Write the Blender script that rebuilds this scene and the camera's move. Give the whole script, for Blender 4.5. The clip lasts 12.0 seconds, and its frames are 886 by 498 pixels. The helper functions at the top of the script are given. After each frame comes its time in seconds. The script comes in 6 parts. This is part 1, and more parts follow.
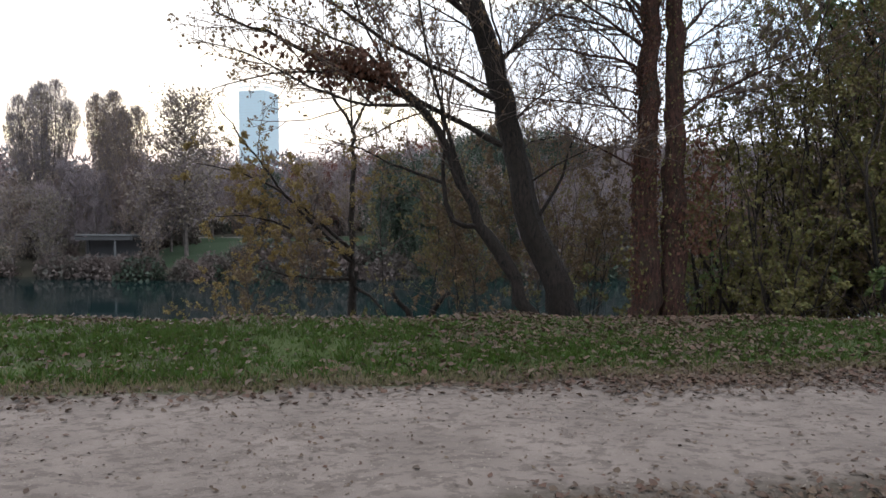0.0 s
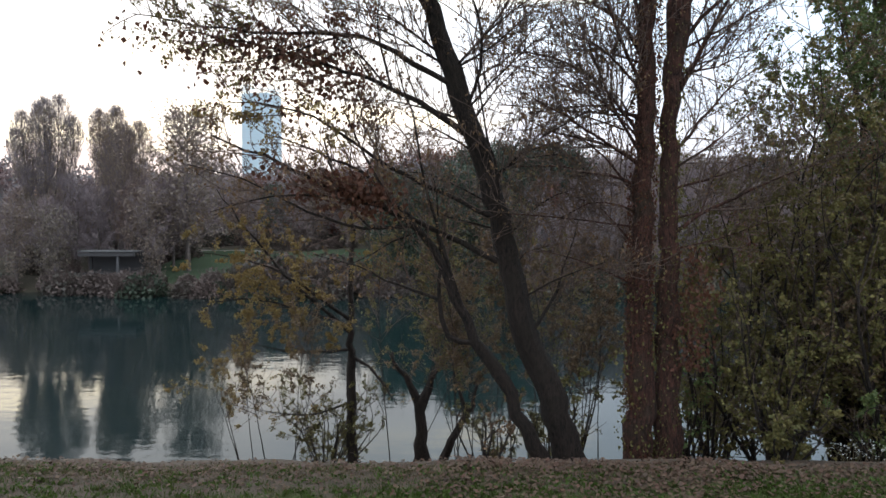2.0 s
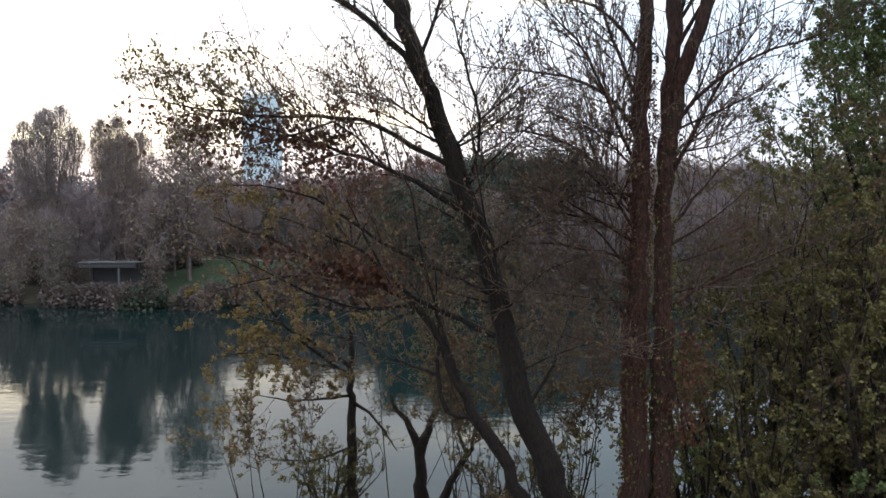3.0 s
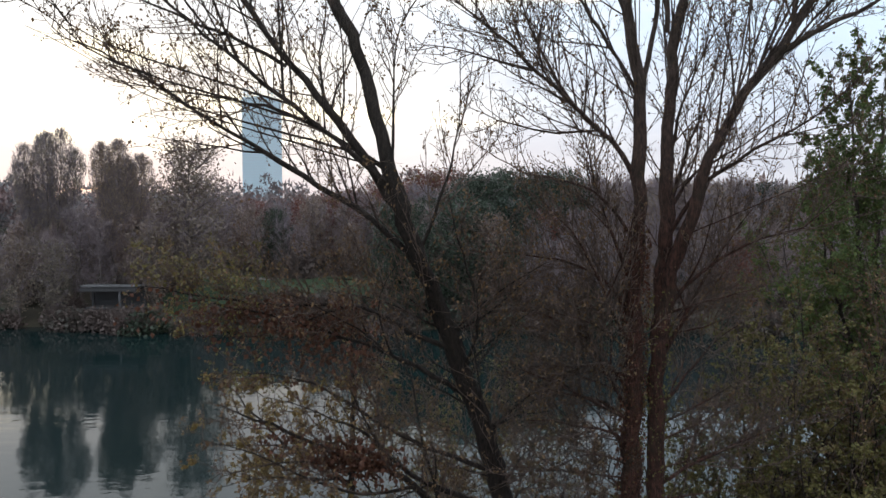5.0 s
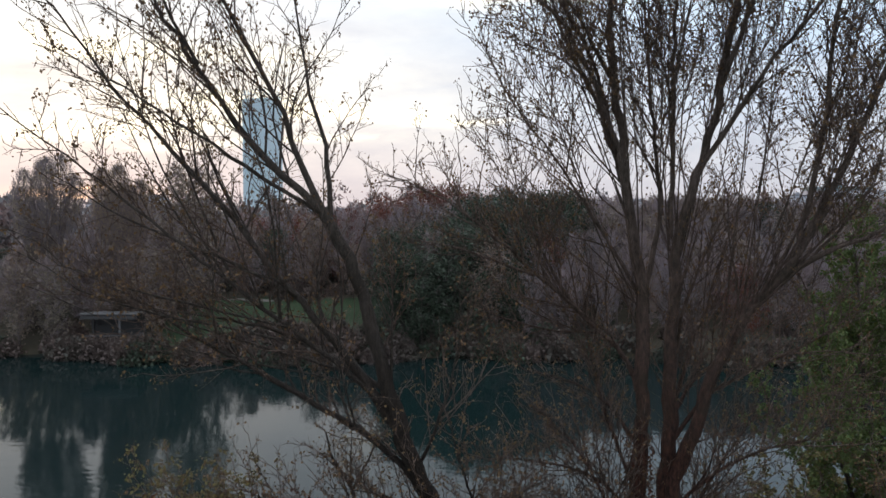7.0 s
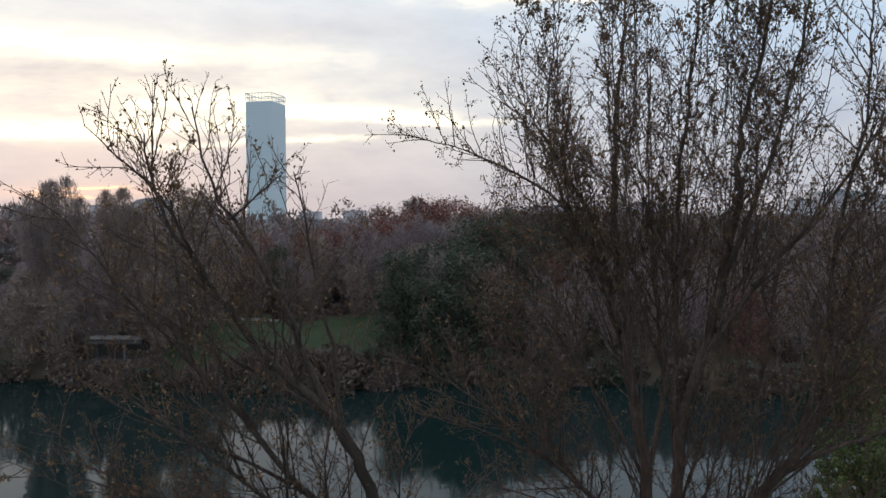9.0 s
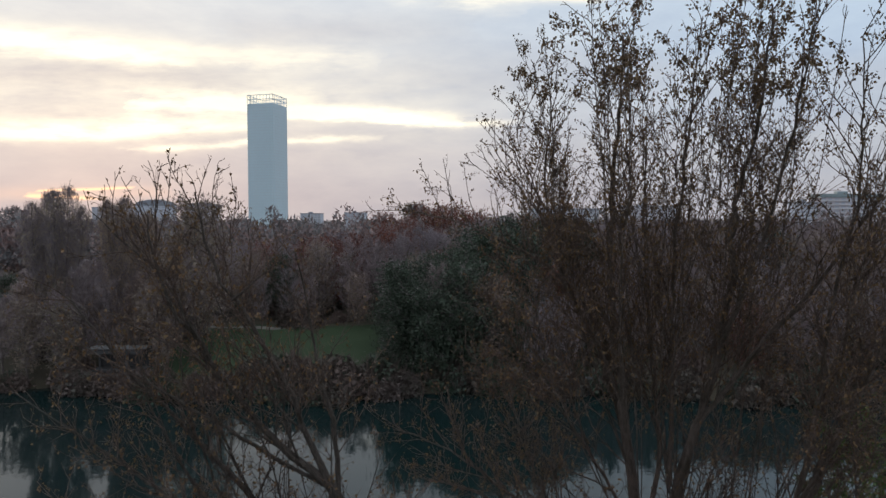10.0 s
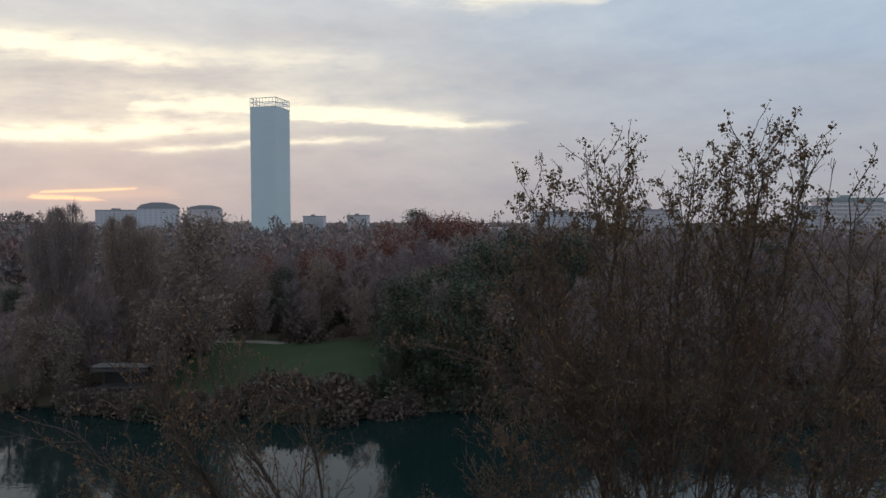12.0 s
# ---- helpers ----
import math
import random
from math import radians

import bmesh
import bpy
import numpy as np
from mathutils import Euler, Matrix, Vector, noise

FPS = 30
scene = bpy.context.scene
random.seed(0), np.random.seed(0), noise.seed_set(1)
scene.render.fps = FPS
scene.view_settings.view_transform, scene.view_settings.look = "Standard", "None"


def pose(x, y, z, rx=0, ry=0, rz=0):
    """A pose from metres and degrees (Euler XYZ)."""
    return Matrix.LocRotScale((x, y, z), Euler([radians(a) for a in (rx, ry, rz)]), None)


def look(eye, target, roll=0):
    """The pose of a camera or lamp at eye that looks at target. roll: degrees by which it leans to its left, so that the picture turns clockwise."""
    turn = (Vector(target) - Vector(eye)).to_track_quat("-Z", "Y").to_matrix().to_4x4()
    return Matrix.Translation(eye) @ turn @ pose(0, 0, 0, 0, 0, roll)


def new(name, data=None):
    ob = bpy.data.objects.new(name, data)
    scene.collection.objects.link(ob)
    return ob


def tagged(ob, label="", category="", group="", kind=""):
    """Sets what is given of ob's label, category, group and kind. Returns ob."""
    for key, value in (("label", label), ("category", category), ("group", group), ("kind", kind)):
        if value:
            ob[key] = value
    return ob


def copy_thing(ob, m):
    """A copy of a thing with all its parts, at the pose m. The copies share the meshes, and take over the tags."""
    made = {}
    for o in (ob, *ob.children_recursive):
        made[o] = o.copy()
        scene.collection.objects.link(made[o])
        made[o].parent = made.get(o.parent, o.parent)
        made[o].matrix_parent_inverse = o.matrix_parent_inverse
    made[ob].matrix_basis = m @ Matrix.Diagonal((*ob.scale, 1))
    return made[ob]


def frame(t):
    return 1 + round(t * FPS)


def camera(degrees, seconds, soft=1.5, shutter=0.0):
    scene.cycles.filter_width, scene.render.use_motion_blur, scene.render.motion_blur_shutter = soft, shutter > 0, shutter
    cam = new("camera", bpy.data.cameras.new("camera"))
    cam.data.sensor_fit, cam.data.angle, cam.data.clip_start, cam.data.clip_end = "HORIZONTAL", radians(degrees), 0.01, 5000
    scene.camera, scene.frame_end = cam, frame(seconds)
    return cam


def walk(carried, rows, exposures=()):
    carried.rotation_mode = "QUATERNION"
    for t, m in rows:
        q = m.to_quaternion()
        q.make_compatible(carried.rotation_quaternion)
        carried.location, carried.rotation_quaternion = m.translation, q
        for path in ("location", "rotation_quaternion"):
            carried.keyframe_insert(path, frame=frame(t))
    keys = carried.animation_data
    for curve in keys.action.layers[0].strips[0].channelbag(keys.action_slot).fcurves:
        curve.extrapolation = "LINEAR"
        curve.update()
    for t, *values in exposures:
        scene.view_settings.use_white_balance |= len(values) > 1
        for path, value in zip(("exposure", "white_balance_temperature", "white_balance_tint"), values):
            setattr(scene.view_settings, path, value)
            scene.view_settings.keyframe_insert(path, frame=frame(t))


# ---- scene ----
cam = camera(68.0, 12.0, soft=1.5)
walk(cam, [
    (0.0, pose(0.00, -0.00, 1.50, 87.38, 0, -0.00)),
    (0.5, pose(0.02, 0.03, 1.87, 87.37, 0, 0.02)),
    (1.0, pose(0.04, 0.04, 2.48, 87.35, 0, 0.07)),
    (1.5, pose(0.08, 0.03, 3.13, 87.38, 0, 0.15)),
    (2.0, pose(0.14, -0.02, 3.93, 87.43, 0, 0.22)),
    (2.5, pose(0.17, -0.13, 4.70, 87.48, 0, 0.24)),
    (3.0, pose(0.18, -0.23, 5.56, 87.50, 0, 0.26)),
    (5.0, pose(0.19, -0.47, 9.55, 87.38, 0, 0.23)),
    (5.5, pose(0.21, -0.39, 10.53, 87.32, 0, 0.27)),
    (6.0, pose(0.20, -0.20, 11.65, 87.33, 0, 0.12)),
    (6.5, pose(0.18, -0.07, 12.73, 87.37, 0, 0.12)),
    (7.0, pose(0.21, -0.04, 14.01, 87.30, 0, 0.28)),
    (9.0, pose(0.15, -0.04, 17.93, 87.32, 0, 0.56)),
    (9.5, pose(0.18, -0.10, 18.68, 87.38, 0, 0.59)),
    (10.0, pose(0.21, -0.18, 19.43, 87.39, 0, 0.68)),
    (10.5, pose(0.21, -0.23, 20.11, 87.39, 0, 0.73)),
    (11.0, pose(0.22, -0.31, 20.81, 87.40, 0, 0.77)),
    (11.5, pose(0.24, -0.40, 21.46, 87.47, 0, 0.86)),
    (12.0, pose(0.24, -0.50, 22.23, 87.47, 0, 0.89)),
], exposures=[(0, 1.45), (3, 1.35), (5, 1.0), (7, 0.8), (9, 0.50), (10.5, 0.27), (12, 0.08)])

# ---- sky and sun: overcast dusk, the sun low ahead to the left behind bands of cloud ----
SUN_AZ = radians(28.6)      # to the left of straight ahead
SUN_EL = radians(3.0)
SUN_DIR = Vector((-math.sin(SUN_AZ) * math.cos(SUN_EL), math.cos(SUN_AZ) * math.cos(SUN_EL), math.sin(SUN_EL)))


def math_node(nt, op, a, b=None, c=None, clamp=False):
    n = nt.nodes.new("ShaderNodeMath")
    n.operation, n.use_clamp = op, clamp
    for i, v in enumerate((a, b, c)):
        if v is None:
            continue
        if isinstance(v, (int, float)):
            n.inputs[i].default_value = v
        else:
            nt.links.new(v, n.inputs[i])
    return n.outputs[0]


def ramp(nt, fac, stops, mode="LINEAR"):
    n = nt.nodes.new("ShaderNodeValToRGB")
    n.color_ramp.interpolation = mode
    while len(n.color_ramp.elements) < len(stops):
        n.color_ramp.elements.new(0.5)
    for e, (p, col) in zip(n.color_ramp.elements, stops):
        e.position = p
        e.color = (*col, 1) if len(col) == 3 else col
    nt.links.new(fac, n.inputs[0])
    return n.outputs[0]


def mix(nt, fac, a, b, mode="MIX"):
    n = nt.nodes.new("ShaderNodeMix")
    n.data_type, n.blend_type = "RGBA", mode
    for sock, v in ((n.inputs["Factor"], fac), (n.inputs[6], a), (n.inputs[7], b)):
        if isinstance(v, (int, float)):
            sock.default_value = v
        elif isinstance(v, tuple):
            sock.default_value = (*v, 1)
        else:
            nt.links.new(v, sock)
    return n.outputs[2]


def noise_tex(nt, vec, scale, detail=4, rough=0.55, out=0):
    n = nt.nodes.new("ShaderNodeTexNoise")
    n.inputs["Scale"].default_value, n.inputs["Detail"].default_value, n.inputs["Roughness"].default_value = scale, detail, rough
    if vec is not None:
        nt.links.new(vec, n.inputs["Vector"])
    return n.outputs[out]


def mapped(nt, vec, scale=(1, 1, 1), rot=(0, 0, 0), loc=(0, 0, 0)):
    n = nt.nodes.new("ShaderNodeMapping")
    n.inputs["Scale"].default_value, n.inputs["Rotation"].default_value, n.inputs["Location"].default_value = scale, rot, loc
    nt.links.new(vec, n.inputs["Vector"])
    return n.outputs[0]


world = bpy.data.worlds.new("dusk_sky")
scene.world = world
world.use_nodes = True
nt = world.node_tree
nt.nodes.clear()
sky = nt.nodes.new("ShaderNodeTexSky")
sky.sky_type, sky.sun_disc = "NISHITA", False
sky.sun_elevation, sky.sun_rotation = SUN_EL, -SUN_AZ
sky.dust_density, sky.air_density = 2.5, 1.2
way = nt.nodes.new("ShaderNodeTexCoord").outputs["Generated"]
xyz = nt.nodes.new("ShaderNodeSeparateXYZ")
nt.links.new(way, xyz.inputs[0])
height = xyz.outputs[2]
dot = nt.nodes.new("ShaderNodeVectorMath")
dot.operation = "DOT_PRODUCT"
dot.inputs[1].default_value = SUN_DIR
nt.links.new(way, dot.inputs[0])
toward = math_node(nt, "MULTIPLY_ADD", dot.outputs["Value"], 0.5, 0.5)
# veil of cloud: pinkish at the horizon, grey-blue higher up and away from the sun
veil_sun = ramp(nt, height, [(0.0, (0.50, 0.44, 0.44)), (0.09, (0.58, 0.52, 0.51)), (0.2, (0.68, 0.65, 0.61)), (0.5, (0.72, 0.76, 0.81)), (1.0, (0.82, 0.88, 0.96))])
veil_far = ramp(nt, height, [(0.0, (0.395, 0.385, 0.42)), (0.1, (0.415, 0.44, 0.495)), (0.22, (0.41, 0.51, 0.64)), (0.34, (0.43, 0.54, 0.66)), (0.55, (0.70, 0.78, 0.87)), (1.0, (0.82, 0.88, 0.96))])
side = math_node(nt, "POWER", toward, 9.0, clamp=True)
veil = mix(nt, side, veil_far, veil_sun)
# the sky ahead as a flat map: u to the right, v upwards, both as tangents
front = math_node(nt, "MAXIMUM", xyz.outputs[1], 0.05)
ahead = math_node(nt, "MULTIPLY_ADD", xyz.outputs[1], 5.0, -1.0, clamp=True)
sky_u = math_node(nt, "DIVIDE", xyz.outputs[0], front)
sky_v = math_node(nt, "DIVIDE", height, front)
flat_map = nt.nodes.new("ShaderNodeCombineXYZ")
nt.links.new(sky_u, flat_map.inputs[0])
nt.links.new(sky_v, flat_map.inputs[1])
curl = noise_tex(nt, mapped(nt, flat_map.outputs[0], scale=(4.0, 13.0, 1)), 1.0, 6, 0.6)
torn = noise_tex(nt, mapped(nt, flat_map.outputs[0], scale=(9.0, 42.0, 1), loc=(3, 5, 0)), 1.0, 7, 0.62)
wisps = ramp(nt, torn, [(0.34, (0.25, 0.25, 0.25)), (0.62, (1.15, 1.15, 1.15))])
warped_v = math_node(nt, "ADD", sky_v, math_node(nt, "MULTIPLY_ADD", curl, 0.040, -0.020))
warped_u = math_node(nt, "ADD", sky_u, math_node(nt, "MULTIPLY_ADD", torn, 0.16, -0.08))


def cloud_band(u0, v0, u1, v1, up, down, strength, rise=None):
    """A torn streak of cloud from one point of the sky to another, thinning out at both ends."""
    s = math_node(nt, "MULTIPLY_ADD", warped_u, 1 / (u1 - u0), -u0 / (u1 - u0), clamp=True)
    line = math_node(nt, "MULTIPLY_ADD", s, v1 - v0, v0)
    off = math_node(nt, "SUBTRACT", rise or warped_v, line)
    above = math_node(nt, "DIVIDE", math_node(nt, "MAXIMUM", off, 0.0), up)
    below = math_node(nt, "DIVIDE", math_node(nt, "MINIMUM", off, 0.0), down)
    d = math_node(nt, "ADD", above, below)
    ends = math_node(nt, "POWER", math_node(nt, "MULTIPLY", math_node(nt, "MULTIPLY", s, math_node(nt, "SUBTRACT", 1.0, s)), 4.0), 0.55)
    body = math_node(nt, "POWER", 2.718, math_node(nt, "MULTIPLY", math_node(nt, "MULTIPLY", d, d), -1.0))
    return math_node(nt, "MULTIPLY", math_node(nt, "MULTIPLY", body, ends), strength)


def gather(parts):
    total = parts[0]
    for p in parts[1:]:
        total = math_node(nt, "ADD", total, p)
    return math_node(nt, "MULTIPLY", total, ahead)


# grey-lilac folds between the bright streaks, then the streaks that the low sun lights
dim = gather([
    cloud_band(-0.95, 0.222, -0.25, 0.212, 0.028, 0.022, 0.75),
    cloud_band(-0.60, 0.130, -0.26, 0.133, 0.008, 0.007, 0.75),
    cloud_band(-0.30, 0.120, 0.18, 0.126, 0.012, 0.010, 0.5),
    cloud_band(-0.30, 0.215, 0.35, 0.200, 0.030, 0.030, 0.35),
    cloud_band(-1.0, 0.085, 0.1, 0.080, 0.022, 0.030, 0.45),
    cloud_band(-0.35, 0.275, 0.05, 0.290, 0.030, 0.025, 0.4),
    cloud_band(-0.1, 0.245, 1.1, 0.190, 0.030, 0.030, 0.4),
    cloud_band(0.1, 0.090, 1.2, 0.080, 0.040, 0.045, 0.4),
])
lit = mix(nt, math_node(nt, "MULTIPLY", dim, 1.0, clamp=True), veil, mix(nt, side, (0.42, 0.45, 0.505), (0.52, 0.485, 0.49)))
shine = gather([
    cloud_band(-1.15, 0.315, -0.38, 0.243, 0.022, 0.016, 1.5),
    cloud_band(-0.62, 0.255, -0.10, 0.236, 0.020, 0.014, 0.55),
    cloud_band(-0.48, 0.176, -0.20, 0.182, 0.016, 0.024, 1.1),
    cloud_band(-0.40, 0.178, 0.03, 0.147, 0.008, 0.009, 1.7),
    cloud_band(-0.25, 0.155, 0.10, 0.142, 0.004, 0.004, 0.9),
    cloud_band(-1.10, 0.128, -0.26, 0.140, 0.013, 0.011, 1.6),
    cloud_band(-0.50, 0.105, -0.10, 0.121, 0.005, 0.005, 1.0),
    cloud_band(-0.02, 0.330, 0.24, 0.330, 0.010, 0.008, 1.0),
    cloud_band(-0.15, 0.345, 0.12, 0.310, 0.012, 0.012, 0.35),
    cloud_band(-1.4, 0.20, 0.1, 0.16, 0.075, 0.065, 0.32),
])
shine = math_node(nt, "MULTIPLY", math_node(nt, "MULTIPLY", shine, wisps), 0.9, clamp=True)
lit = mix(nt, shine, lit, (1.22, 1.10, 0.84))
# soft mottling of the whole veil
folds = ramp(nt, noise_tex(nt, mapped(nt, way, scale=(3.2, 3.2, 9.5), loc=(2.1, 0.0, 1.7)), 2.4, 8, 0.62), [(0.33, (0.90, 0.91, 0.94)), (0.67, (1.06, 1.05, 1.03))])
lit = mix(nt, 1.0, lit, folds, "MULTIPLY")
# threads of red light just above the horizon
thin_v = math_node(nt, "ADD", sky_v, math_node(nt, "MULTIPLY_ADD", torn, 0.008, -0.004))
low_sun = gather([
    cloud_band(-0.63, 0.0435, -0.50, 0.0470, 0.0016, 0.0016, 1.5, thin_v),
    cloud_band(-0.65, 0.0375, -0.53, 0.0310, 0.0030, 0.0022, 1.3, thin_v),
    cloud_band(-0.75, 0.0380, -0.40, 0.0400, 0.0110, 0.0090, 0.22, thin_v),
])
lit = mix(nt, math_node(nt, "MULTIPLY", low_sun, 0.9, clamp=True), lit, (1.30, 0.80, 0.50))
clear = nt.nodes.new("ShaderNodeVectorMath")
clear.operation = "SCALE"
clear.inputs["Scale"].default_value = 0.05
nt.links.new(sky.outputs[0], clear.inputs[0])
whole = mix(nt, 0.06, lit, clear.outputs[0])
bg = nt.nodes.new("ShaderNodeBackground")
bg.inputs["Strength"].default_value = 1.0
nt.links.new(whole, bg.inputs[0])
nt.links.new(bg.outputs[0], nt.nodes.new("ShaderNodeOutputWorld").inputs[0])

sun = new("sun", bpy.data.lights.new("sun", "SUN"))
sun.data.energy, sun.data.angle, sun.data.color = 0.5, radians(14), (1.0, 0.80, 0.62)
sun.matrix_world = look((0, 0, 0), -SUN_DIR)

# ---- materials ----


def material(title, rough=0.8):
    m = bpy.data.materials.new(title)
    m.use_nodes = True
    t = m.node_tree
    b = t.nodes["Principled BSDF"]
    b.inputs["Roughness"].default_value = rough
    b.inputs["Specular IOR Level"].default_value = 0.3
    return m, t, b


def relief(t, b, value, strength, distance):
    n = t.nodes.new("ShaderNodeBump")
    n.inputs["Strength"].default_value, n.inputs["Distance"].default_value = strength, distance
    t.links.new(value, n.inputs["Height"])
    t.links.new(n.outputs[0], b.inputs["Normal"])


def place(t):
    return t.nodes.new("ShaderNodeTexCoord").outputs["Object"]


def bark(title, dark, light, grain=9.0, moss=None, upper=None):
    m, t, b = material(title, 0.9)
    v = place(t)
    ridges = noise_tex(t, mapped(t, v, scale=(grain, grain, grain * 0.3)), 2.0, 8, 0.72)
    plates = ramp(t, ridges, [(0.36, (0, 0, 0)), (0.62, (1, 1, 1))])
    col = mix(t, plates, dark, light)
    if upper:
        # smooth paler bark on the limbs of the crown
        s = t.nodes.new("ShaderNodeSeparateXYZ")
        t.links.new(v, s.inputs[0])
        up = math_node(t, "MULTIPLY_ADD", s.outputs[2], 1 / 6.0, -10.5 / 6.0, clamp=True)
        col = mix(t, up, col, mix(t, plates, tuple(c * 0.5 for c in upper), upper))
    patch = ramp(t, noise_tex(t, v, 1.3, 4), [(0.5, (0, 0, 0)), (0.68, (1, 1, 1))])
    if moss:
        col = mix(t, math_node(t, "MULTIPLY", patch, 0.7), col, moss)
    t.links.new(col, b.inputs["Base Color"])
    relief(t, b, plates, 1.0, 0.035)
    return m


def leaf(title, tones, rough=0.6, pieces=True, through_light=0.25, spread=None):
    m, t, b = material(title, rough)
    info = t.nodes.new("ShaderNodeNewGeometry").outputs["Random Per Island"] if pieces else t.nodes.new("ShaderNodeObjectInfo").outputs["Random"]
    if spread:
        info = ramp(t, noise_tex(t, place(t), spread, 3, 0.6), [(0.3, (0, 0, 0)), (0.7, (1, 1, 1))])
    n = len(tones)
    col = ramp(t, info, [(i / max(1, n - 1), c) for i, c in enumerate(tones)])
    patch = noise_tex(t, place(t), 0.6, 2)
    col = mix(t, math_node(t, "MULTIPLY", patch, 0.5), col, tones[n // 2])
    t.links.new(col, b.inputs["Base Color"])
    if through_light:
        tr = t.nodes.new("ShaderNodeBsdfTranslucent")
        t.links.new(col, tr.inputs[0])
        mx = t.nodes.new("ShaderNodeMixShader")
        mx.inputs[0].default_value = through_light
        t.links.new(b.outputs[0], mx.inputs[1])
        t.links.new(tr.outputs[0], mx.inputs[2])
        t.links.new(mx.outputs[0], t.nodes["Material Output"].inputs[0])
    return m


def plain(title, colour, rough=0.7, vary=0.25, scale=1.5, bump=0.2, metallic=0.0):
    m, t, b = material(title, rough)
    v = place(t)
    n1, n2 = noise_tex(t, v, scale, 5), noise_tex(t, v, scale * 9, 3)
    both = math_node(t, "MULTIPLY_ADD", n2, 0.4, math_node(t, "MULTIPLY", n1, 0.6))
    col = mix(t, both, tuple(c * (1 - vary) for c in colour), tuple(min(1, c * (1 + vary)) for c in colour))
    t.links.new(col, b.inputs["Base Color"])
    b.inputs["Metallic"].default_value = metallic
    if bump:
        relief(t, b, both, bump, 0.02)
    return m


BARK_GREY = bark("dark_grey_bark", (0.005, 0.004, 0.0035), (0.046, 0.031, 0.024), 10, (0.028, 0.021, 0.015), (0.13, 0.105, 0.09))
BARK_RED = bark("reddish_bark", (0.011, 0.006, 0.005), (0.105, 0.044, 0.030), 9, (0.045, 0.034, 0.022), (0.17, 0.13, 0.11))
BARK_TWIG = bark("twig_bark", (0.062, 0.043, 0.036), (0.185, 0.128, 0.103), 5)
# far bark is lightened to stand in for the haze over the lake
BARK_FAR = bark("hazed_far_bark", (0.07, 0.058, 0.054), (0.18, 0.145, 0.13), 2)
LEAF_BROWN = leaf("brown_thicket_leaves", [(0.13, 0.080, 0.046), (0.17, 0.115, 0.058), (0.095, 0.066, 0.038), (0.15, 0.085, 0.05)])
LEAF_DEAD = leaf("dead_brown_leaves", [(0.060, 0.026, 0.018), (0.115, 0.046, 0.026), (0.080, 0.038, 0.024)])
LEAF_DARK = leaf("dark_clinging_leaves", [(0.130, 0.078, 0.044), (0.180, 0.105, 0.052), (0.105, 0.076, 0.038)])
LEAF_YELLOW = leaf("yellow_autumn_leaves", [(0.279, 0.176, 0.056), (0.162, 0.108, 0.041), (0.243, 0.171, 0.063), (0.135, 0.108, 0.043)])
LEAF_WILLOW = leaf("olive_yellow_leaves", [(0.145, 0.125, 0.045), (0.20, 0.155, 0.055), (0.115, 0.098, 0.040), (0.165, 0.110, 0.050)])
LEAF_OLIVE = leaf("olive_leaves", [(0.077, 0.083, 0.024), (0.187, 0.152, 0.046), (0.060, 0.063, 0.022), (0.142, 0.118, 0.039), (0.110, 0.082, 0.030), (0.085, 0.099, 0.028)])
LEAF_GREEN = leaf("green_leaves", [(0.073, 0.118, 0.038), (0.118, 0.162, 0.048), (0.078, 0.104, 0.038), (0.174, 0.185, 0.050)])
LEAF_VINE = leaf("red_brown_vine_leaves", [(0.085, 0.030, 0.018), (0.13, 0.042, 0.022), (0.05, 0.024, 0.018), (0.15, 0.09, 0.03)])
# FAR_TWIG, FAR_LEAF and FAR_POPLAR hold the haze as a pale cast
FAR_TWIG = leaf("hazed_far_twigs", [(0.205, 0.164, 0.172), (0.246, 0.184, 0.182), (0.205, 0.174, 0.190), (0.250, 0.190, 0.176)], pieces=False, through_light=0.1)
FAR_LEAF = leaf("hazed_far_foliage", [(0.202, 0.160, 0.124), (0.171, 0.153, 0.116), (0.217, 0.153, 0.122), (0.186, 0.164, 0.134)], pieces=False, through_light=0.2)
FAR_RED = leaf("far_russet_foliage", [(0.173, 0.060, 0.039), (0.130, 0.050, 0.036)], pieces=False, through_light=0.2)
FAR_GREEN = leaf("far_evergreen_foliage", [(0.032, 0.045, 0.035), (0.043, 0.058, 0.038), (0.036, 0.048, 0.031)], pieces=False, through_light=0.1)
FAR_POPLAR = leaf("hazed_poplar_foliage", [(0.370, 0.278, 0.204), (0.286, 0.245, 0.193)], pieces=False, through_light=0.5)
# shade of the far shore is put into the bush leaf and twig colours
SHADED_BUSH_LEAF = leaf("shore_shaded_foliage", [(0.062, 0.056, 0.047), (0.081, 0.065, 0.053), (0.055, 0.056, 0.047)], pieces=False, through_light=0.15)
SHADED_BUSH_TWIG = leaf("shore_shaded_twigs", [(0.094, 0.073, 0.065), (0.117, 0.083, 0.072), (0.083, 0.069, 0.064)], pieces=False, through_light=0.05)
# grey-lilac tones carry the haze over the distant woods
WOODLAND = leaf("hazed_woodland", [(0.191, 0.153, 0.157), (0.248, 0.170, 0.157), (0.152, 0.153, 0.157), (0.268, 0.153, 0.132), (0.211, 0.179, 0.190)], through_light=0.1, spread=0.09)
GRASS = leaf("grass_blades", [(0.027, 0.055, 0.006), (0.047, 0.087, 0.009), (0.036, 0.060, 0.007), (0.083, 0.079, 0.024)], through_light=0.25)
GRASS_DRY = leaf("dry_grass", [(0.119, 0.091, 0.049), (0.167, 0.133, 0.076), (0.084, 0.070, 0.035)], through_light=0.2)
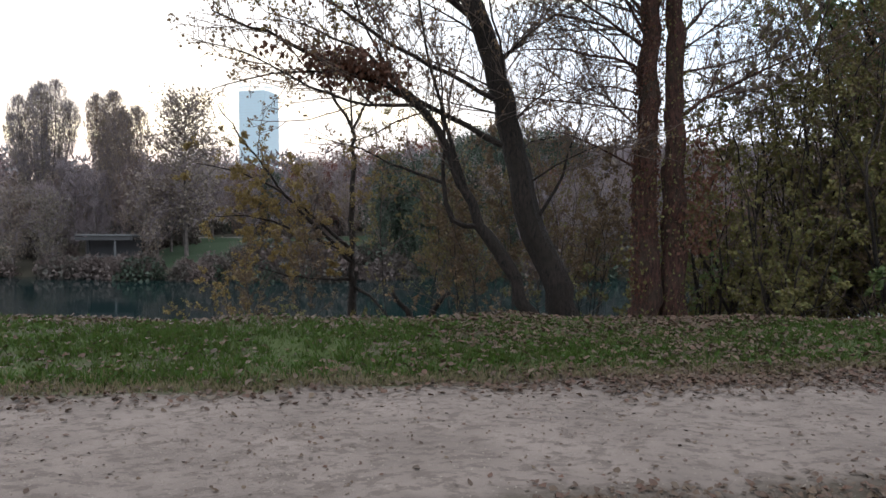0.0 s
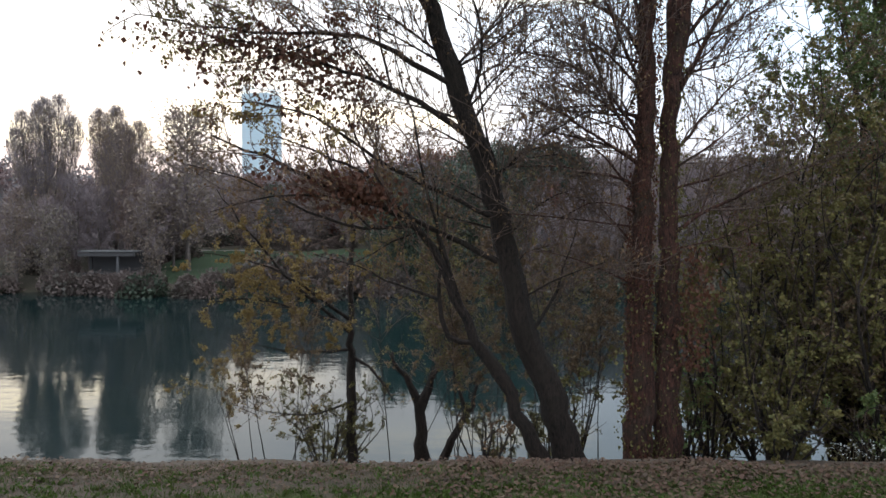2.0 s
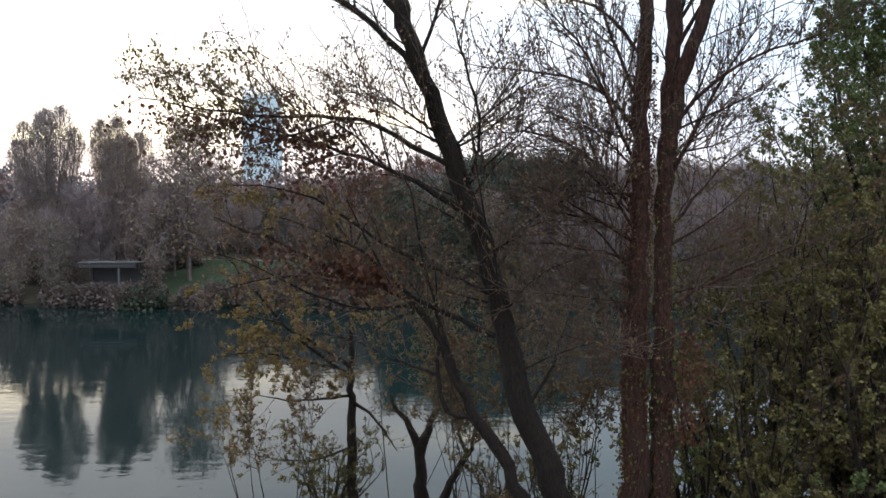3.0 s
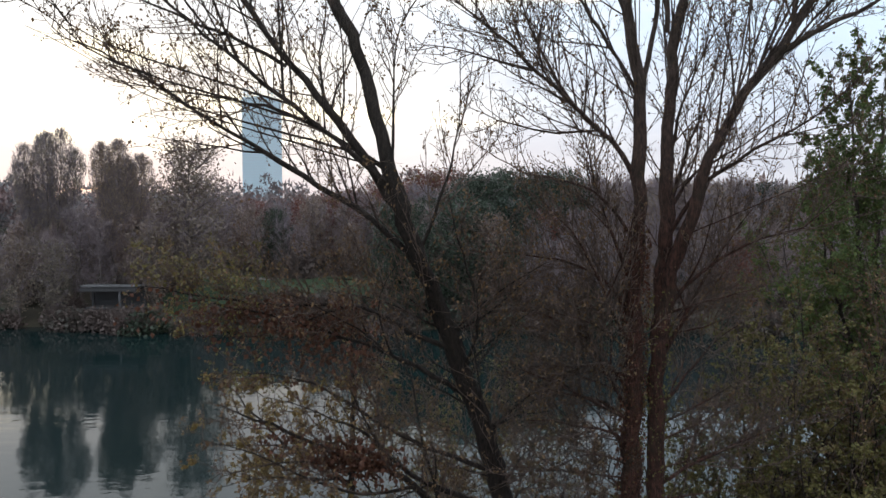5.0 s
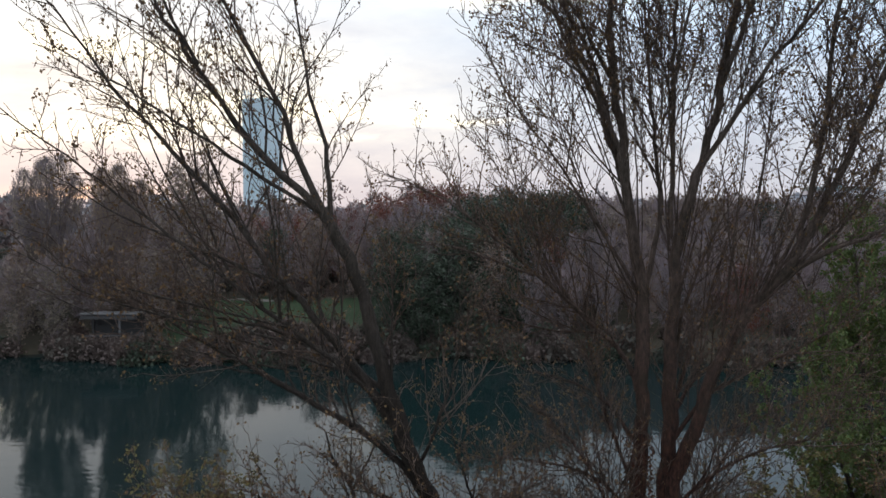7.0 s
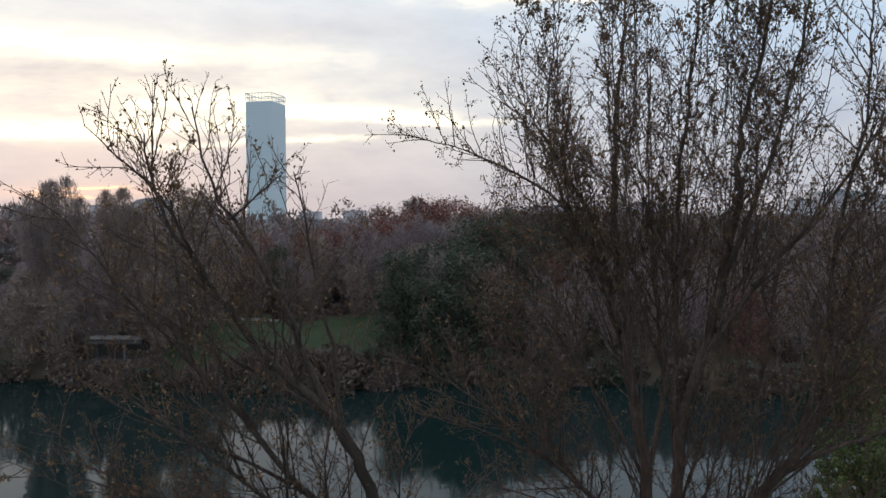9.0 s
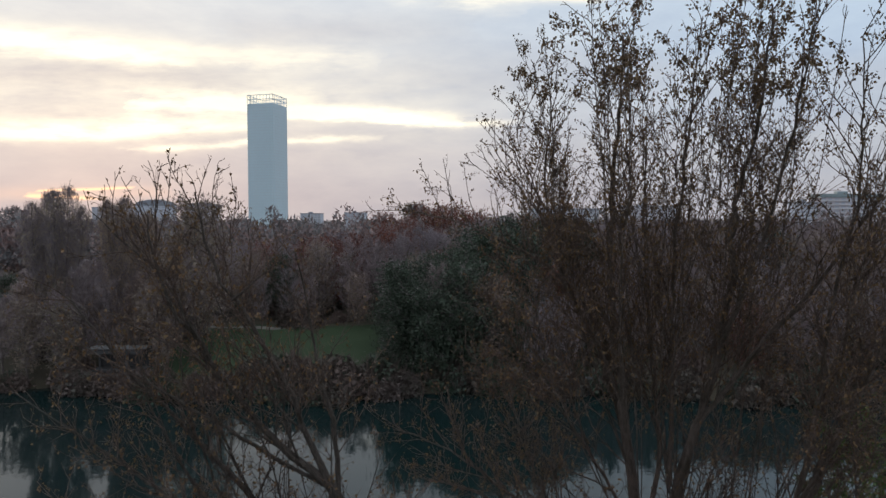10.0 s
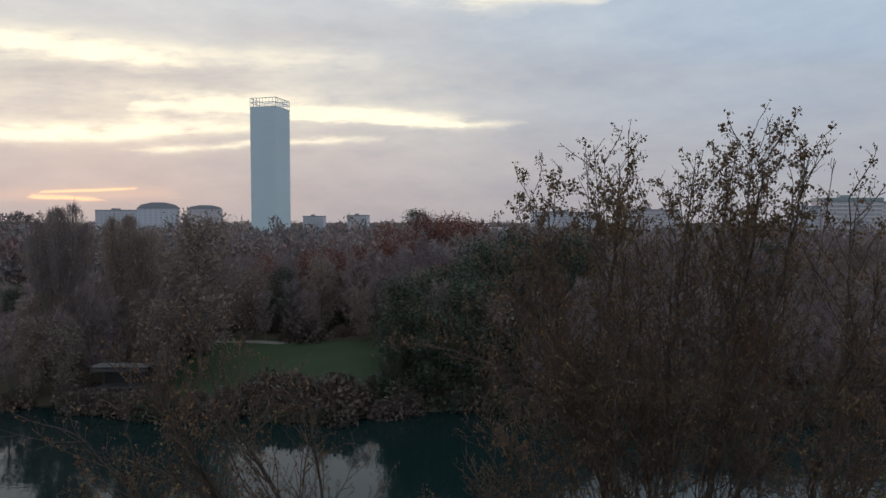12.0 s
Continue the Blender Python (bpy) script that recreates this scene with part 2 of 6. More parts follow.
LITTER = leaf("fallen_leaves", [(0.057, 0.026, 0.018), (0.090, 0.039, 0.026), (0.030, 0.017, 0.013), (0.108, 0.072, 0.045), (0.054, 0.025, 0.017), (0.039, 0.023, 0.016), (0.080, 0.048, 0.030)], through_light=0.1)

# darker concrete for the parts below the slab and the sign's leg
CONCRETE_DARK = plain("dark_concrete", (0.055, 0.052, 0.052), 0.9)
SLAB = plain("stained_concrete_slab", (0.105, 0.103, 0.104), 0.85)
# city walls are lightened in colour for the haze in front of them
WALL_GREY = plain("hazed_grey_render", (0.52, 0.54, 0.60), 0.85, 0.15, 0.2)
WALL_BROWN = plain("hazed_brown_render", (0.52, 0.47, 0.49), 0.85, 0.15, 0.2)
WALL_PALE = plain("hazed_pale_render", (0.62, 0.60, 0.61), 0.85, 0.12, 0.2)
ROOF_TEAL = plain("green_metal_roof", (0.25, 0.30, 0.31), 0.5, 0.15, 0.3)
ROOF_GREY = plain("grey_roof", (0.26, 0.27, 0.30), 0.7, 0.2, 0.3)
# distance haze and sky sheen are painted into the tower's base colours
TOWER_GLASS = plain("hazed_tower_glass", (0.56, 0.68, 0.73), 0.3, 0.08, 0.03, 0.0, 0.0)
TOWER_FRAME = plain("hazed_tower_frame", (0.55, 0.63, 0.67), 0.5, 0.1, 0.1, 0.0)
PETAL = plain("white_petals", (0.45, 0.45, 0.42), 0.7, 0.2, 8.0, 0.0)
# glass painted near the wall tone, as haze flattens the contrast
WINDOW_HAZED = plain("hazed_window_glass", (0.44, 0.45, 0.50), 0.15, 0.2, 0.5, 0.0)
PEBBLE = plain("pebble", (0.24, 0.20, 0.165), 0.9, 0.3, 20.0)


def water_material():
    m, t, b = material("lake_water", 0.03)
    b.inputs["IOR"].default_value = 1.33
    b.inputs["Specular IOR Level"].default_value = 0.5
    v = place(t)
    murk = noise_tex(t, v, 0.03, 3)
    t.links.new(mix(t, murk, (0.0045, 0.0125, 0.0130), (0.0065, 0.0165, 0.0165)), b.inputs["Base Color"])
    wave = noise_tex(t, mapped(t, v, scale=(0.8, 1.6, 1)), 0.9, 3, 0.5)
    swell = noise_tex(t, mapped(t, v, scale=(0.4, 1.1, 1)), 0.35, 2, 0.5)
    calm = ramp(t, noise_tex(t, mapped(t, v, scale=(0.5, 1.4, 1)), 0.05, 2), [(0.4, (0.35, 0.35, 0.35)), (0.65, (1, 1, 1))])
    both = math_node(t, "MULTIPLY", math_node(t, "MULTIPLY_ADD", swell, 1.2, wave), calm)
    relief(t, b, both, 0.045, 0.35)
    return m


def ground_material():
    m, t, b = material("park_ground", 0.95)
    v = place(t)
    s = t.nodes.new("ShaderNodeSeparateXYZ")
    t.links.new(v, s.inputs[0])
    x, y = s.outputs[0], s.outputs[1]
    wob = math_node(t, "MULTIPLY_ADD", noise_tex(t, v, 1.1, 5, 0.65), 1.1, -0.55)
    across = math_node(t, "ADD", math_node(t, "MULTIPLY_ADD", x, -0.125, y), wob)     # distance over the skewed path

    def band(a, bb, soft):
        up = math_node(t, "MULTIPLY", math_node(t, "SUBTRACT", across, a), 1 / soft, clamp=True)
        down = math_node(t, "MULTIPLY", math_node(t, "SUBTRACT", bb, across), 1 / soft, clamp=True)
        return math_node(t, "MULTIPLY", up, down)

    fine = noise_tex(t, v, 55.0, 6, 0.75)
    mid = noise_tex(t, mapped(t, v, scale=(0.9, 1.2, 1)), 8.0, 8, 0.72)
    broad = ramp(t, noise_tex(t, mapped(t, v, scale=(0.7, 0.8, 1)), 1.6, 6, 0.65), [(0.36, (0, 0, 0)), (0.66, (1, 1, 1))])
    scuff = ramp(t, noise_tex(t, mapped(t, v, scale=(0.8, 1.25, 1), loc=(3, 1, 0)), 8.0, 8, 0.72), [(0.50, (0, 0, 0)), (0.58, (1, 1, 1))])
    gravel = mix(t, broad, (0.105, 0.080, 0.068), (0.232, 0.182, 0.157))
    gravel = mix(t, math_node(t, "MULTIPLY", mid, 0.55), gravel, (0.262, 0.210, 0.184))
    gravel = mix(t, math_node(t, "MULTIPLY", scuff, 0.8), gravel, (0.095, 0.072, 0.060))
    gravel = mix(t, math_node(t, "MULTIPLY", fine, 0.5), gravel, (0.14, 0.108, 0.090))
    soil = mix(t, noise_tex(t, v, 7.0, 5, 0.65), (0.035, 0.028, 0.020), (0.10, 0.075, 0.055))
    turf = mix(t, noise_tex(t, v, 3.0, 5, 0.6), (0.025, 0.038, 0.007), (0.054, 0.071, 0.015))
    turf = mix(t, ramp(t, noise_tex(t, v, 0.9, 4), [(0.5, (0, 0, 0)), (0.7, (1, 1, 1))]), turf, soil)
    col = mix(t, band(5.7, 9.7, 0.5), soil, turf)
    col = mix(t, band(-60.0, 3.0, 0.3), col, turf)
    col = mix(t, band(3.3, 6.2, 0.35), col, gravel)
    # lawn and its path on the far bank
    def between(v, lo, hi):
        return math_node(t, "MULTIPLY", math_node(t, "GREATER_THAN", v, lo), math_node(t, "LESS_THAN", v, hi))

    col = mix(t, math_node(t, "GREATER_THAN", y, 95.0), col, mix(t, noise_tex(t, v, 0.3, 4), (0.034, 0.030, 0.020), (0.062, 0.050, 0.034)))
    lawn = math_node(t, "MULTIPLY", between(math_node(t, "ADD", y, math_node(t, "MULTIPLY", wob, 3.0)), 103.5, 132.0), between(x, -50.0, -8.0))
    grass2 = mix(t, noise_tex(t, v, 0.15, 4), (0.018, 0.034, 0.014), (0.028, 0.046, 0.019))
    col = mix(t, lawn, col, grass2)
    strip = math_node(t, "MULTIPLY", between(y, 129.0, 130.8), between(x, -130.0, -31.0))
    col = mix(t, strip, col, (0.15, 0.137, 0.125))
    t.links.new(col, b.inputs["Base Color"])
    relief(t, b, math_node(t, "MULTIPLY_ADD", mid, 0.7, math_node(t, "MULTIPLY", fine, 0.3)), 0.8, 0.04)
    return m


WATER = water_material()
GROUND = ground_material()

# ---- mesh helpers ----


def build_mesh(title, co, groups, mats, smooth=False):
    """A mesh from an array of vertices and arrays of faces: [(faces (M, k), material index)]."""
    me = bpy.data.meshes.new(title)
    co = np.asarray(co, dtype=np.float32)
    me.vertices.add(len(co))
    me.vertices.foreach_set("co", co.ravel())
    loops, starts, total, mat_ids = [], [], 0, []
    for faces, mi in groups:
        faces = np.asarray(faces, dtype=np.int32)
        if not len(faces):
            continue
        k = faces.shape[1]
        starts.append(total + np.arange(len(faces), dtype=np.int32) * k)
        loops.append(faces.ravel())
        mat_ids.append(np.full(len(faces), mi, dtype=np.int32))
        total += faces.size
    me.loops.add(total)
    me.loops.foreach_set("vertex_index", np.concatenate(loops))
    starts = np.concatenate(starts)
    me.polygons.add(len(starts))
    me.polygons.foreach_set("loop_start", starts)
    me.polygons.foreach_set("material_index", np.concatenate(mat_ids))
    me.polygons.foreach_set("use_smooth", np.full(len(starts), smooth))
    for m in mats:
        me.materials.append(m)
    me.update(calc_edges=True)
    me.validate()
    return me


def link_part(title, me, parent=None, label="", kind=""):
    ob = new(title, me)
    if parent is not None:
        ob.parent = parent
    return tagged(ob, label=label, kind=kind)


def thing(title, label, category, group="", at=(0, 0, 0)):
    ob = new(title)
    ob.empty_display_size = 0.3
    ob.location = at
    return tagged(ob, label=label, category=category, group=group)


class Tubes:
    """Collects tapered round branches."""

    def __init__(self):
        self.co, self.quads, self.tris, self.n = [], [], [], 0

    def add(self, pts, r0, r1, sides, power=1.0, rough=0.0, rng=None, flare=0.0):
        pts = np.asarray(pts, float)
        k = len(pts)
        tan = np.gradient(pts, axis=0)
        tan /= np.linalg.norm(tan, axis=1)[:, None] + 1e-9
        whole = pts[-1] - pts[0]
        ref = np.eye(3)[np.argmin(np.abs(whole))]
        u = np.cross(tan, ref)
        u /= np.linalg.norm(u, axis=1)[:, None] + 1e-9
        w = np.cross(tan, u)
        s = np.linspace(0, 1, k)
        r = r0 + (r1 - r0) * s ** power
        if flare:
            r = r * (1 + flare * np.exp(-s * 14))
        a = np.arange(sides) * 2 * np.pi / sides
        rr = np.repeat(r[:, None], sides, 1)
        if rough and rng is not None:
            lumps = rng.normal(0, rough, (max(2, k // 2), sides))
            idx = np.linspace(0, len(lumps) - 1, k)
            lo = np.floor(idx).astype(int)
            hi = np.minimum(lo + 1, len(lumps) - 1)
            fr = (idx - lo)[:, None]
            rr = rr * (1 + lumps[lo] * (1 - fr) + lumps[hi] * fr)
        ring = pts[:, None] + rr[..., None] * (np.cos(a)[None, :, None] * u[:, None] + np.sin(a)[None, :, None] * w[:, None])
        self.co.append(ring.reshape(-1, 3))
        i = np.arange(k - 1)[:, None] * sides
        j = np.arange(sides)[None]
        j2 = (j + 1) % sides
        q = np.stack([i + j, i + j2, i + sides + j2, i + sides + j], -1).reshape(-1, 4) + self.n
        self.quads.append(q)
        top = self.n + (k - 1) * sides
        self.tris.append(np.array([[top, top + n, top + n + 1] for n in range(1, sides - 1)]))
        self.n += k * sides

    def mesh(self, title, mat, smooth=True):
        return build_mesh(title, np.concatenate(self.co), [(np.concatenate(self.quads), 0), (np.concatenate(self.tris), 0)], [mat], smooth)


def curve_through(pts, step):
    """A smooth line through a few points (Catmull-Rom)."""
    p = np.asarray(pts, float)
    p = np.vstack([2 * p[0] - p[1], p, 2 * p[-1] - p[-2]])
    out = []
    for i in range(1, len(p) - 2):
        n = max(2, int(np.linalg.norm(p[i + 1] - p[i]) / step))
        for t in np.arange(n) / n:
            a, b, c, d = p[i - 1], p[i], p[i + 1], p[i + 2]
            out.append(0.5 * (2 * b + (c - a) * t + (2 * a - 5 * b + 4 * c - d) * t * t + (3 * b - a - 3 * c + d) * t ** 3))
    out.append(p[-2])
    return np.array(out)


def leaf_mesh(title, pos, size, mat, rng, droop=0.5, slim=0.42):
    """Folded diamond leaves, each with its own turn."""
    n = len(pos)
    size = np.broadcast_to(size, n) * rng.uniform(0.6, 1.35, n)
    d = rng.normal(0, 1, (n, 3))
    d[:, 2] -= droop * 1.6
    d /= np.linalg.norm(d, axis=1)[:, None]
    e = np.cross(d, rng.normal(0, 1, (n, 3)))
    e /= np.linalg.norm(e, axis=1)[:, None] + 1e-9
    f = np.cross(d, e)
    L = size[:, None]
    mid = pos + d * L * 0.45
    co = np.stack([pos, mid + e * L * slim + f * L * 0.12, pos + d * L, mid - e * L * slim + f * L * 0.12], 1).reshape(-1, 3)
    q = np.arange(n)[:, None] * 4
    tris = np.concatenate([q + [0, 1, 2], q + [0, 2, 3]])
    return build_mesh(title, co, [(tris, 0)], [mat])


def unit(v):
    return v / (np.linalg.norm(v) + 1e-9)


def sprouts(line, per_metre, length, rng, s0=0.25, spread=0.75, up=0.35, segs=4, wander=0.12, shrink=0.55):
    """Side branches of a line."""
    total = np.linalg.norm(np.diff(line, axis=0), axis=1).sum()
    n = rng.poisson(per_metre * total * (1 - s0))
    out = []
    for s in s0 + (1 - s0) * (np.arange(n) + rng.uniform(0, 1, n)) / max(1, n):
        f = s * (len(line) - 1)
        i = min(int(f), len(line) - 2)
        pos = line[i] + (line[i + 1] - line[i]) * (f - i)
        tan = unit(line[i + 1] - line[i])
        perp = unit(np.cross(tan, rng.normal(0, 1, 3)))
        d = unit(tan * rng.uniform(0.35, 0.9) + perp * spread + np.array([0, 0, up]))
        ln = length * rng.uniform(0.45, 1.25) * (1 - shrink * s)
        pts = [pos]
        for _ in range(segs):
            d = unit(d + rng.normal(0, wander, 3) + np.array([0, 0, up * 0.18]))
            pts.append(pts[-1] + d * ln / segs)
        out.append(np.array(pts))
    return out


def grow_tree(title, label, limbs, seed, bark_mat, twig_mat, leaf_mat, leaf_n=3000, leaf_size=0.075, levels=3, droop=0.5, group="", category="tree", slim=0.42, fine=(5.2, 0.36, 4.8, 0.42), thick=1.0, dense=2.1, reach=1.9, high=0.0, tufts=(), zone=None):
    """A tree from its main limbs: each (points, r0, r1, side branches a metre, their length, where they start, lift)."""
    rng = np.random.default_rng(seed)
    base = np.array(limbs[0][0][0], float)
    top = thing(title, label, category, group, tuple(base))
    wood, twigs, spots = Tubes(), Tubes(), []
    for pts, r0, r1, per, ln, s0, up in limbs:
        line = curve_through(np.array(pts, float) - base, 0.35)
        wob = rng.normal(0, min(0.035, r0 * 0.3), line.shape)
        wob[0] = 0
        line = line + wob
        sides = 12 if r0 > 0.15 else 7 if r0 > 0.05 else 5
        wood.add(line, r0, r1, sides, 0.9, 0.11, rng, 0.2 if r0 > 0.15 else 0.0)
        for a in sprouts(line, per * dense, ln * reach, rng, s0, 0.75, up, 6, 0.13, 0.62):
            la = np.linalg.norm(np.diff(a, axis=0), axis=1).sum()
            ra = min(0.005 + 0.0065 * la, 0.6 * r0) * thick
            (wood if ra > 0.022 else twigs).add(a, ra, 0.006, 5 if ra > 0.02 else 3)
            for c in sprouts(a, fine[0], la * fine[1], rng, 0.12, 0.8, up * 0.9, 3, 0.16, 0.4):
                lc = np.linalg.norm(np.diff(c, axis=0), axis=1).sum()
                twigs.add(c, (0.0065 + 0.005 * lc) * thick, 0.004 * thick, 3)
                spots += [c[1], c[2], c[3]]
                if levels > 2:
                    for e in sprouts(c, fine[2], lc * fine[3], rng, 0.2, 0.85, up * 0.7, 1, 0.2, 0.3):
                        twigs.add(e, 0.0055 * thick, 0.003 * thick, 3)
                        spots += [e[1], e[1], e[1]]
    link_part("trunk", wood.mesh("trunk", bark_mat), top)
    if twigs.n:
        link_part("branchwork", twigs.mesh("branchwork", twig_mat), top, kind="stuff")
    if spots and leaf_n > 0:
        spots = np.array(spots)
        odds = np.exp(high * (spots[:, 2] - spots[:, 2].max()))
        if zone:
            away = spots[:, 2] + base[2]
            odds = odds * np.where((away > zone[0]) & (away < zone[1]), 1.0, 0.12)
        pick = spots[rng.choice(len(spots), leaf_n, p=odds / odds.sum())] + rng.normal(0, 0.035, (leaf_n, 3))
        link_part("crown", leaf_mesh("crown", pick, leaf_size, leaf_mat, rng, droop, slim), top, kind="stuff")
        # more leaves hold on in places: (x from, to, z from, to, how many, how large, material, label)
        for x0, x1, z0, z1, n, size, mat, words in tufts:
            at = spots + base
            tips = spots[(at[:, 0] > x0) & (at[:, 0] < x1) & (at[:, 2] > z0) & (at[:, 2] < z1)]
            seeds = tips[rng.integers(0, len(tips), n // 3)]
            pick = seeds[rng.integers(0, len(seeds), n)] + rng.normal(0, 0.05, (n, 3))
            link_part("leafage", leaf_mesh("leafage", pick, size, mat, rng, droop, 0.36), top, words, "stuff")
    return top


def clump(title, centre, radii, n, size, mat, seed, parent, label, droop=0.9):
    """A tuft of leaves that still hangs on its branch."""
    rng = np.random.default_rng(seed)
    p = rng.normal(0, 0.45, (n, 3)) * np.array(radii) + np.array(centre) - np.array(parent.location)
    return link_part(title, leaf_mesh(title, p, size, mat, rng, droop), parent, label, "stuff")


def box(bm, x0, x1, y0, y1, z0, z1):
    vs = [bm.verts.new(c) for c in ((x0, y0, z0), (x1, y0, z0), (x1, y1, z0), (x0, y1, z0), (x0, y0, z1), (x1, y0, z1), (x1, y1, z1), (x0, y1, z1))]
    for f in ((0, 3, 2, 1), (4, 5, 6, 7), (0, 1, 5, 4), (1, 2, 6, 5), (2, 3, 7, 6), (3, 0, 4, 7)):
        bm.faces.new([vs[i] for i in f])


def part(title, bm, mat, parent, label="", kind="", bevel=0.0):
    if bevel:
        bmesh.ops.bevel(bm, geom=bm.edges[:], offset=bevel, segments=1, affect="EDGES")
    me = bpy.data.meshes.new(title)
    bm.to_mesh(me)
    bm.free()
    me.materials.append(mat)
    return link_part(title, me, parent, label, kind)


def box_part(title, dims, mat, parent, label="", bevel=0.0):
    bm = bmesh.new()
    box(bm, *dims)
    return part(title, bm, mat, parent, label, bevel=bevel)


# ---- ground, lake ----
BANK_Y = [-6000, 9.0, 10.3, 11.2, 13, 24, 29, 34, 92, 97.5, 101.5, 108, 129, 160, 260, 6000]
BANK_Z = [0, -0.03, -0.09, -0.28, -0.95, -5.5, -7.75, -9.5, -9.5, -8.0, -6.4, -5.6, -2.3, -1.0, 0.0, 0.0]
WATER_Z = -7.5


def shore_shift(x):
    """How far the far shore runs back or forth along its length."""
    return 2.2 * np.sin(x * 0.085 + 0.6) + 1.3 * np.sin(x * 0.21 + 2.0) + 0.6 * np.sin(x * 0.55)


def ground_height(x, y):
    h = np.interp(y - shore_shift(x) * np.interp(y, [80, 92, 112, 130], [0, 1, 1, 0]), BANK_Y, BANK_Z)
    rough = np.interp(y, [-10, 6.5, 8, 12, 90, 120, 400], [0.0, 0.0, 0.6, 1.0, 3.0, 4.0, 3.0])
    h = h + rough * (0.03 * np.sin(x * 1.7 + 0.6 * y) + 0.025 * np.sin(x * 0.63 - y * 1.1) + 0.02 * np.sin(x * 3.1 + y * 2.3))
    near = np.exp(-((y - 6) / 5) ** 2)
    return h + near * (0.012 * np.sin(x * 2.1 + y * 3.7) + 0.01 * np.sin(x * 5.3 - y * 2.9))


gx = np.unique(np.concatenate([np.linspace(-12, 12, 121), np.linspace(-160, 160, 101), np.linspace(-6000, 6000, 41)]))
gy = np.unique(np.concatenate([np.linspace(-6000, -20, 12), np.linspace(-20, 2, 12), np.linspace(2, 14, 80), np.linspace(14, 40, 40), np.linspace(90, 140, 50), np.linspace(40, 400, 60), np.linspace(400, 6000, 20)]))
GX, GY = np.meshgrid(gx, gy)
gco = np.stack([GX, GY, ground_height(GX, GY)], -1).reshape(-1, 3)
w_ = len(gx)
ii = (np.arange(len(gy) - 1)[:, None] * w_ + np.arange(w_ - 1)[None]).ravel()
tagged(new("ground", build_mesh("ground", gco, [(np.stack([ii, ii + 1, ii + w_ + 1, ii + w_], 1), 0)], [GROUND], True)),
       "park ground with pale gravel path, grass verge and wooded bank", "ground", kind="structure")
tagged(new("water", build_mesh("water", [(-3000, 22, WATER_Z), (3000, 22, WATER_Z), (3000, 107, WATER_Z), (-3000, 107, WATER_Z)], [([[0, 1, 2, 3]], 0)], [WATER])),
       "calm dark teal lake water with fine ripples", "water", kind="structure")

# ---- near trees on the edge of the bank ----


def leaders(limbs, n, seed, zone, reach_x, tip_curve, depth, spread, drop, heart, r0=0.034, per=1.6, ln=0.75):
    """Slim leaders that leave the steep limbs within a zone of heights and fan out to the edge of a crown."""
    rng = np.random.default_rng(seed)
    feet = []
    for l in limbs:
        line = curve_through(l[0], 0.2)
        rise = np.gradient(line, axis=0)
        steep = rise[:, 2] / (np.linalg.norm(rise, axis=1) + 1e-9) > 0.6
        feet.append(line[steep])
    feet = np.concatenate(feet)
    low = zone[0]
    feet = feet[(feet[:, 2] > zone[0]) & (feet[:, 2] < zone[1])]
    out = []
    for k in range(n):
        x = reach_x[0] + (reach_x[1] - reach_x[0]) * (k + rng.random()) / n
        z = float(np.interp(x, *tip_curve)) - rng.uniform(0, 1) ** 1.6 * drop
        y = depth + rng.uniform(-spread, spread)
        near = feet[feet[:, 2] < z - 2.2]
        # leaves its limb obliquely, as the limbs themselves do
        cost = np.abs(near[:, 0] - heart - 0.38 * (x - heart)) + np.abs(near[:, 2] - low - rng.uniform(0, zone[1] - low)) * 0.3
        foot = near[np.argmin(cost)]
        bow = rng.uniform(0.52, 0.72)
        mid = (foot[0] + (x - foot[0]) * bow + rng.normal(0, 0.12), foot[1] + (y - foot[1]) * 0.6, foot[2] + (z - foot[2]) * 0.45)
        high = (foot[0] + (x - foot[0]) * (0.5 + bow * 0.5) + rng.normal(0, 0.10), foot[1] + (y - foot[1]) * 0.85, foot[2] + (z - foot[2]) * 0.76)
        out.append(([tuple(foot), mid, high, (x, y, z)], r0 * rng.uniform(0.7, 1.3), 0.007, per, ln * rng.uniform(0.7, 1.3), 0.36, 0.22))
    return out


def sprays(trunk, n, seed, zone, reach, lift, r0=0.032, per=2.9, ln=1.25):
    """Side limbs of a trunk within a zone of heights, all to one side."""
    rng = np.random.default_rng(seed)
    line = curve_through(trunk, 0.1)
    out = []
    for k in range(n):
        z = zone[0] + (zone[1] - zone[0]) * (k + rng.random()) / n
        foot = line[np.argmin(np.abs(line[:, 2] - z))]
        d = np.array([rng.uniform(*reach), rng.uniform(-1.3, 1.3), rng.uniform(*lift)])
        mid = foot + d * np.array([0.5, 0.5, 0.62]) + rng.normal(0, 0.1, 3)
        out.append(([tuple(foot), tuple(mid), tuple(foot + d)], r0 * rng.uniform(0.7, 1.3), 0.007, per, ln * rng.uniform(0.7, 1.3), 0.12, 0.3))
    return out


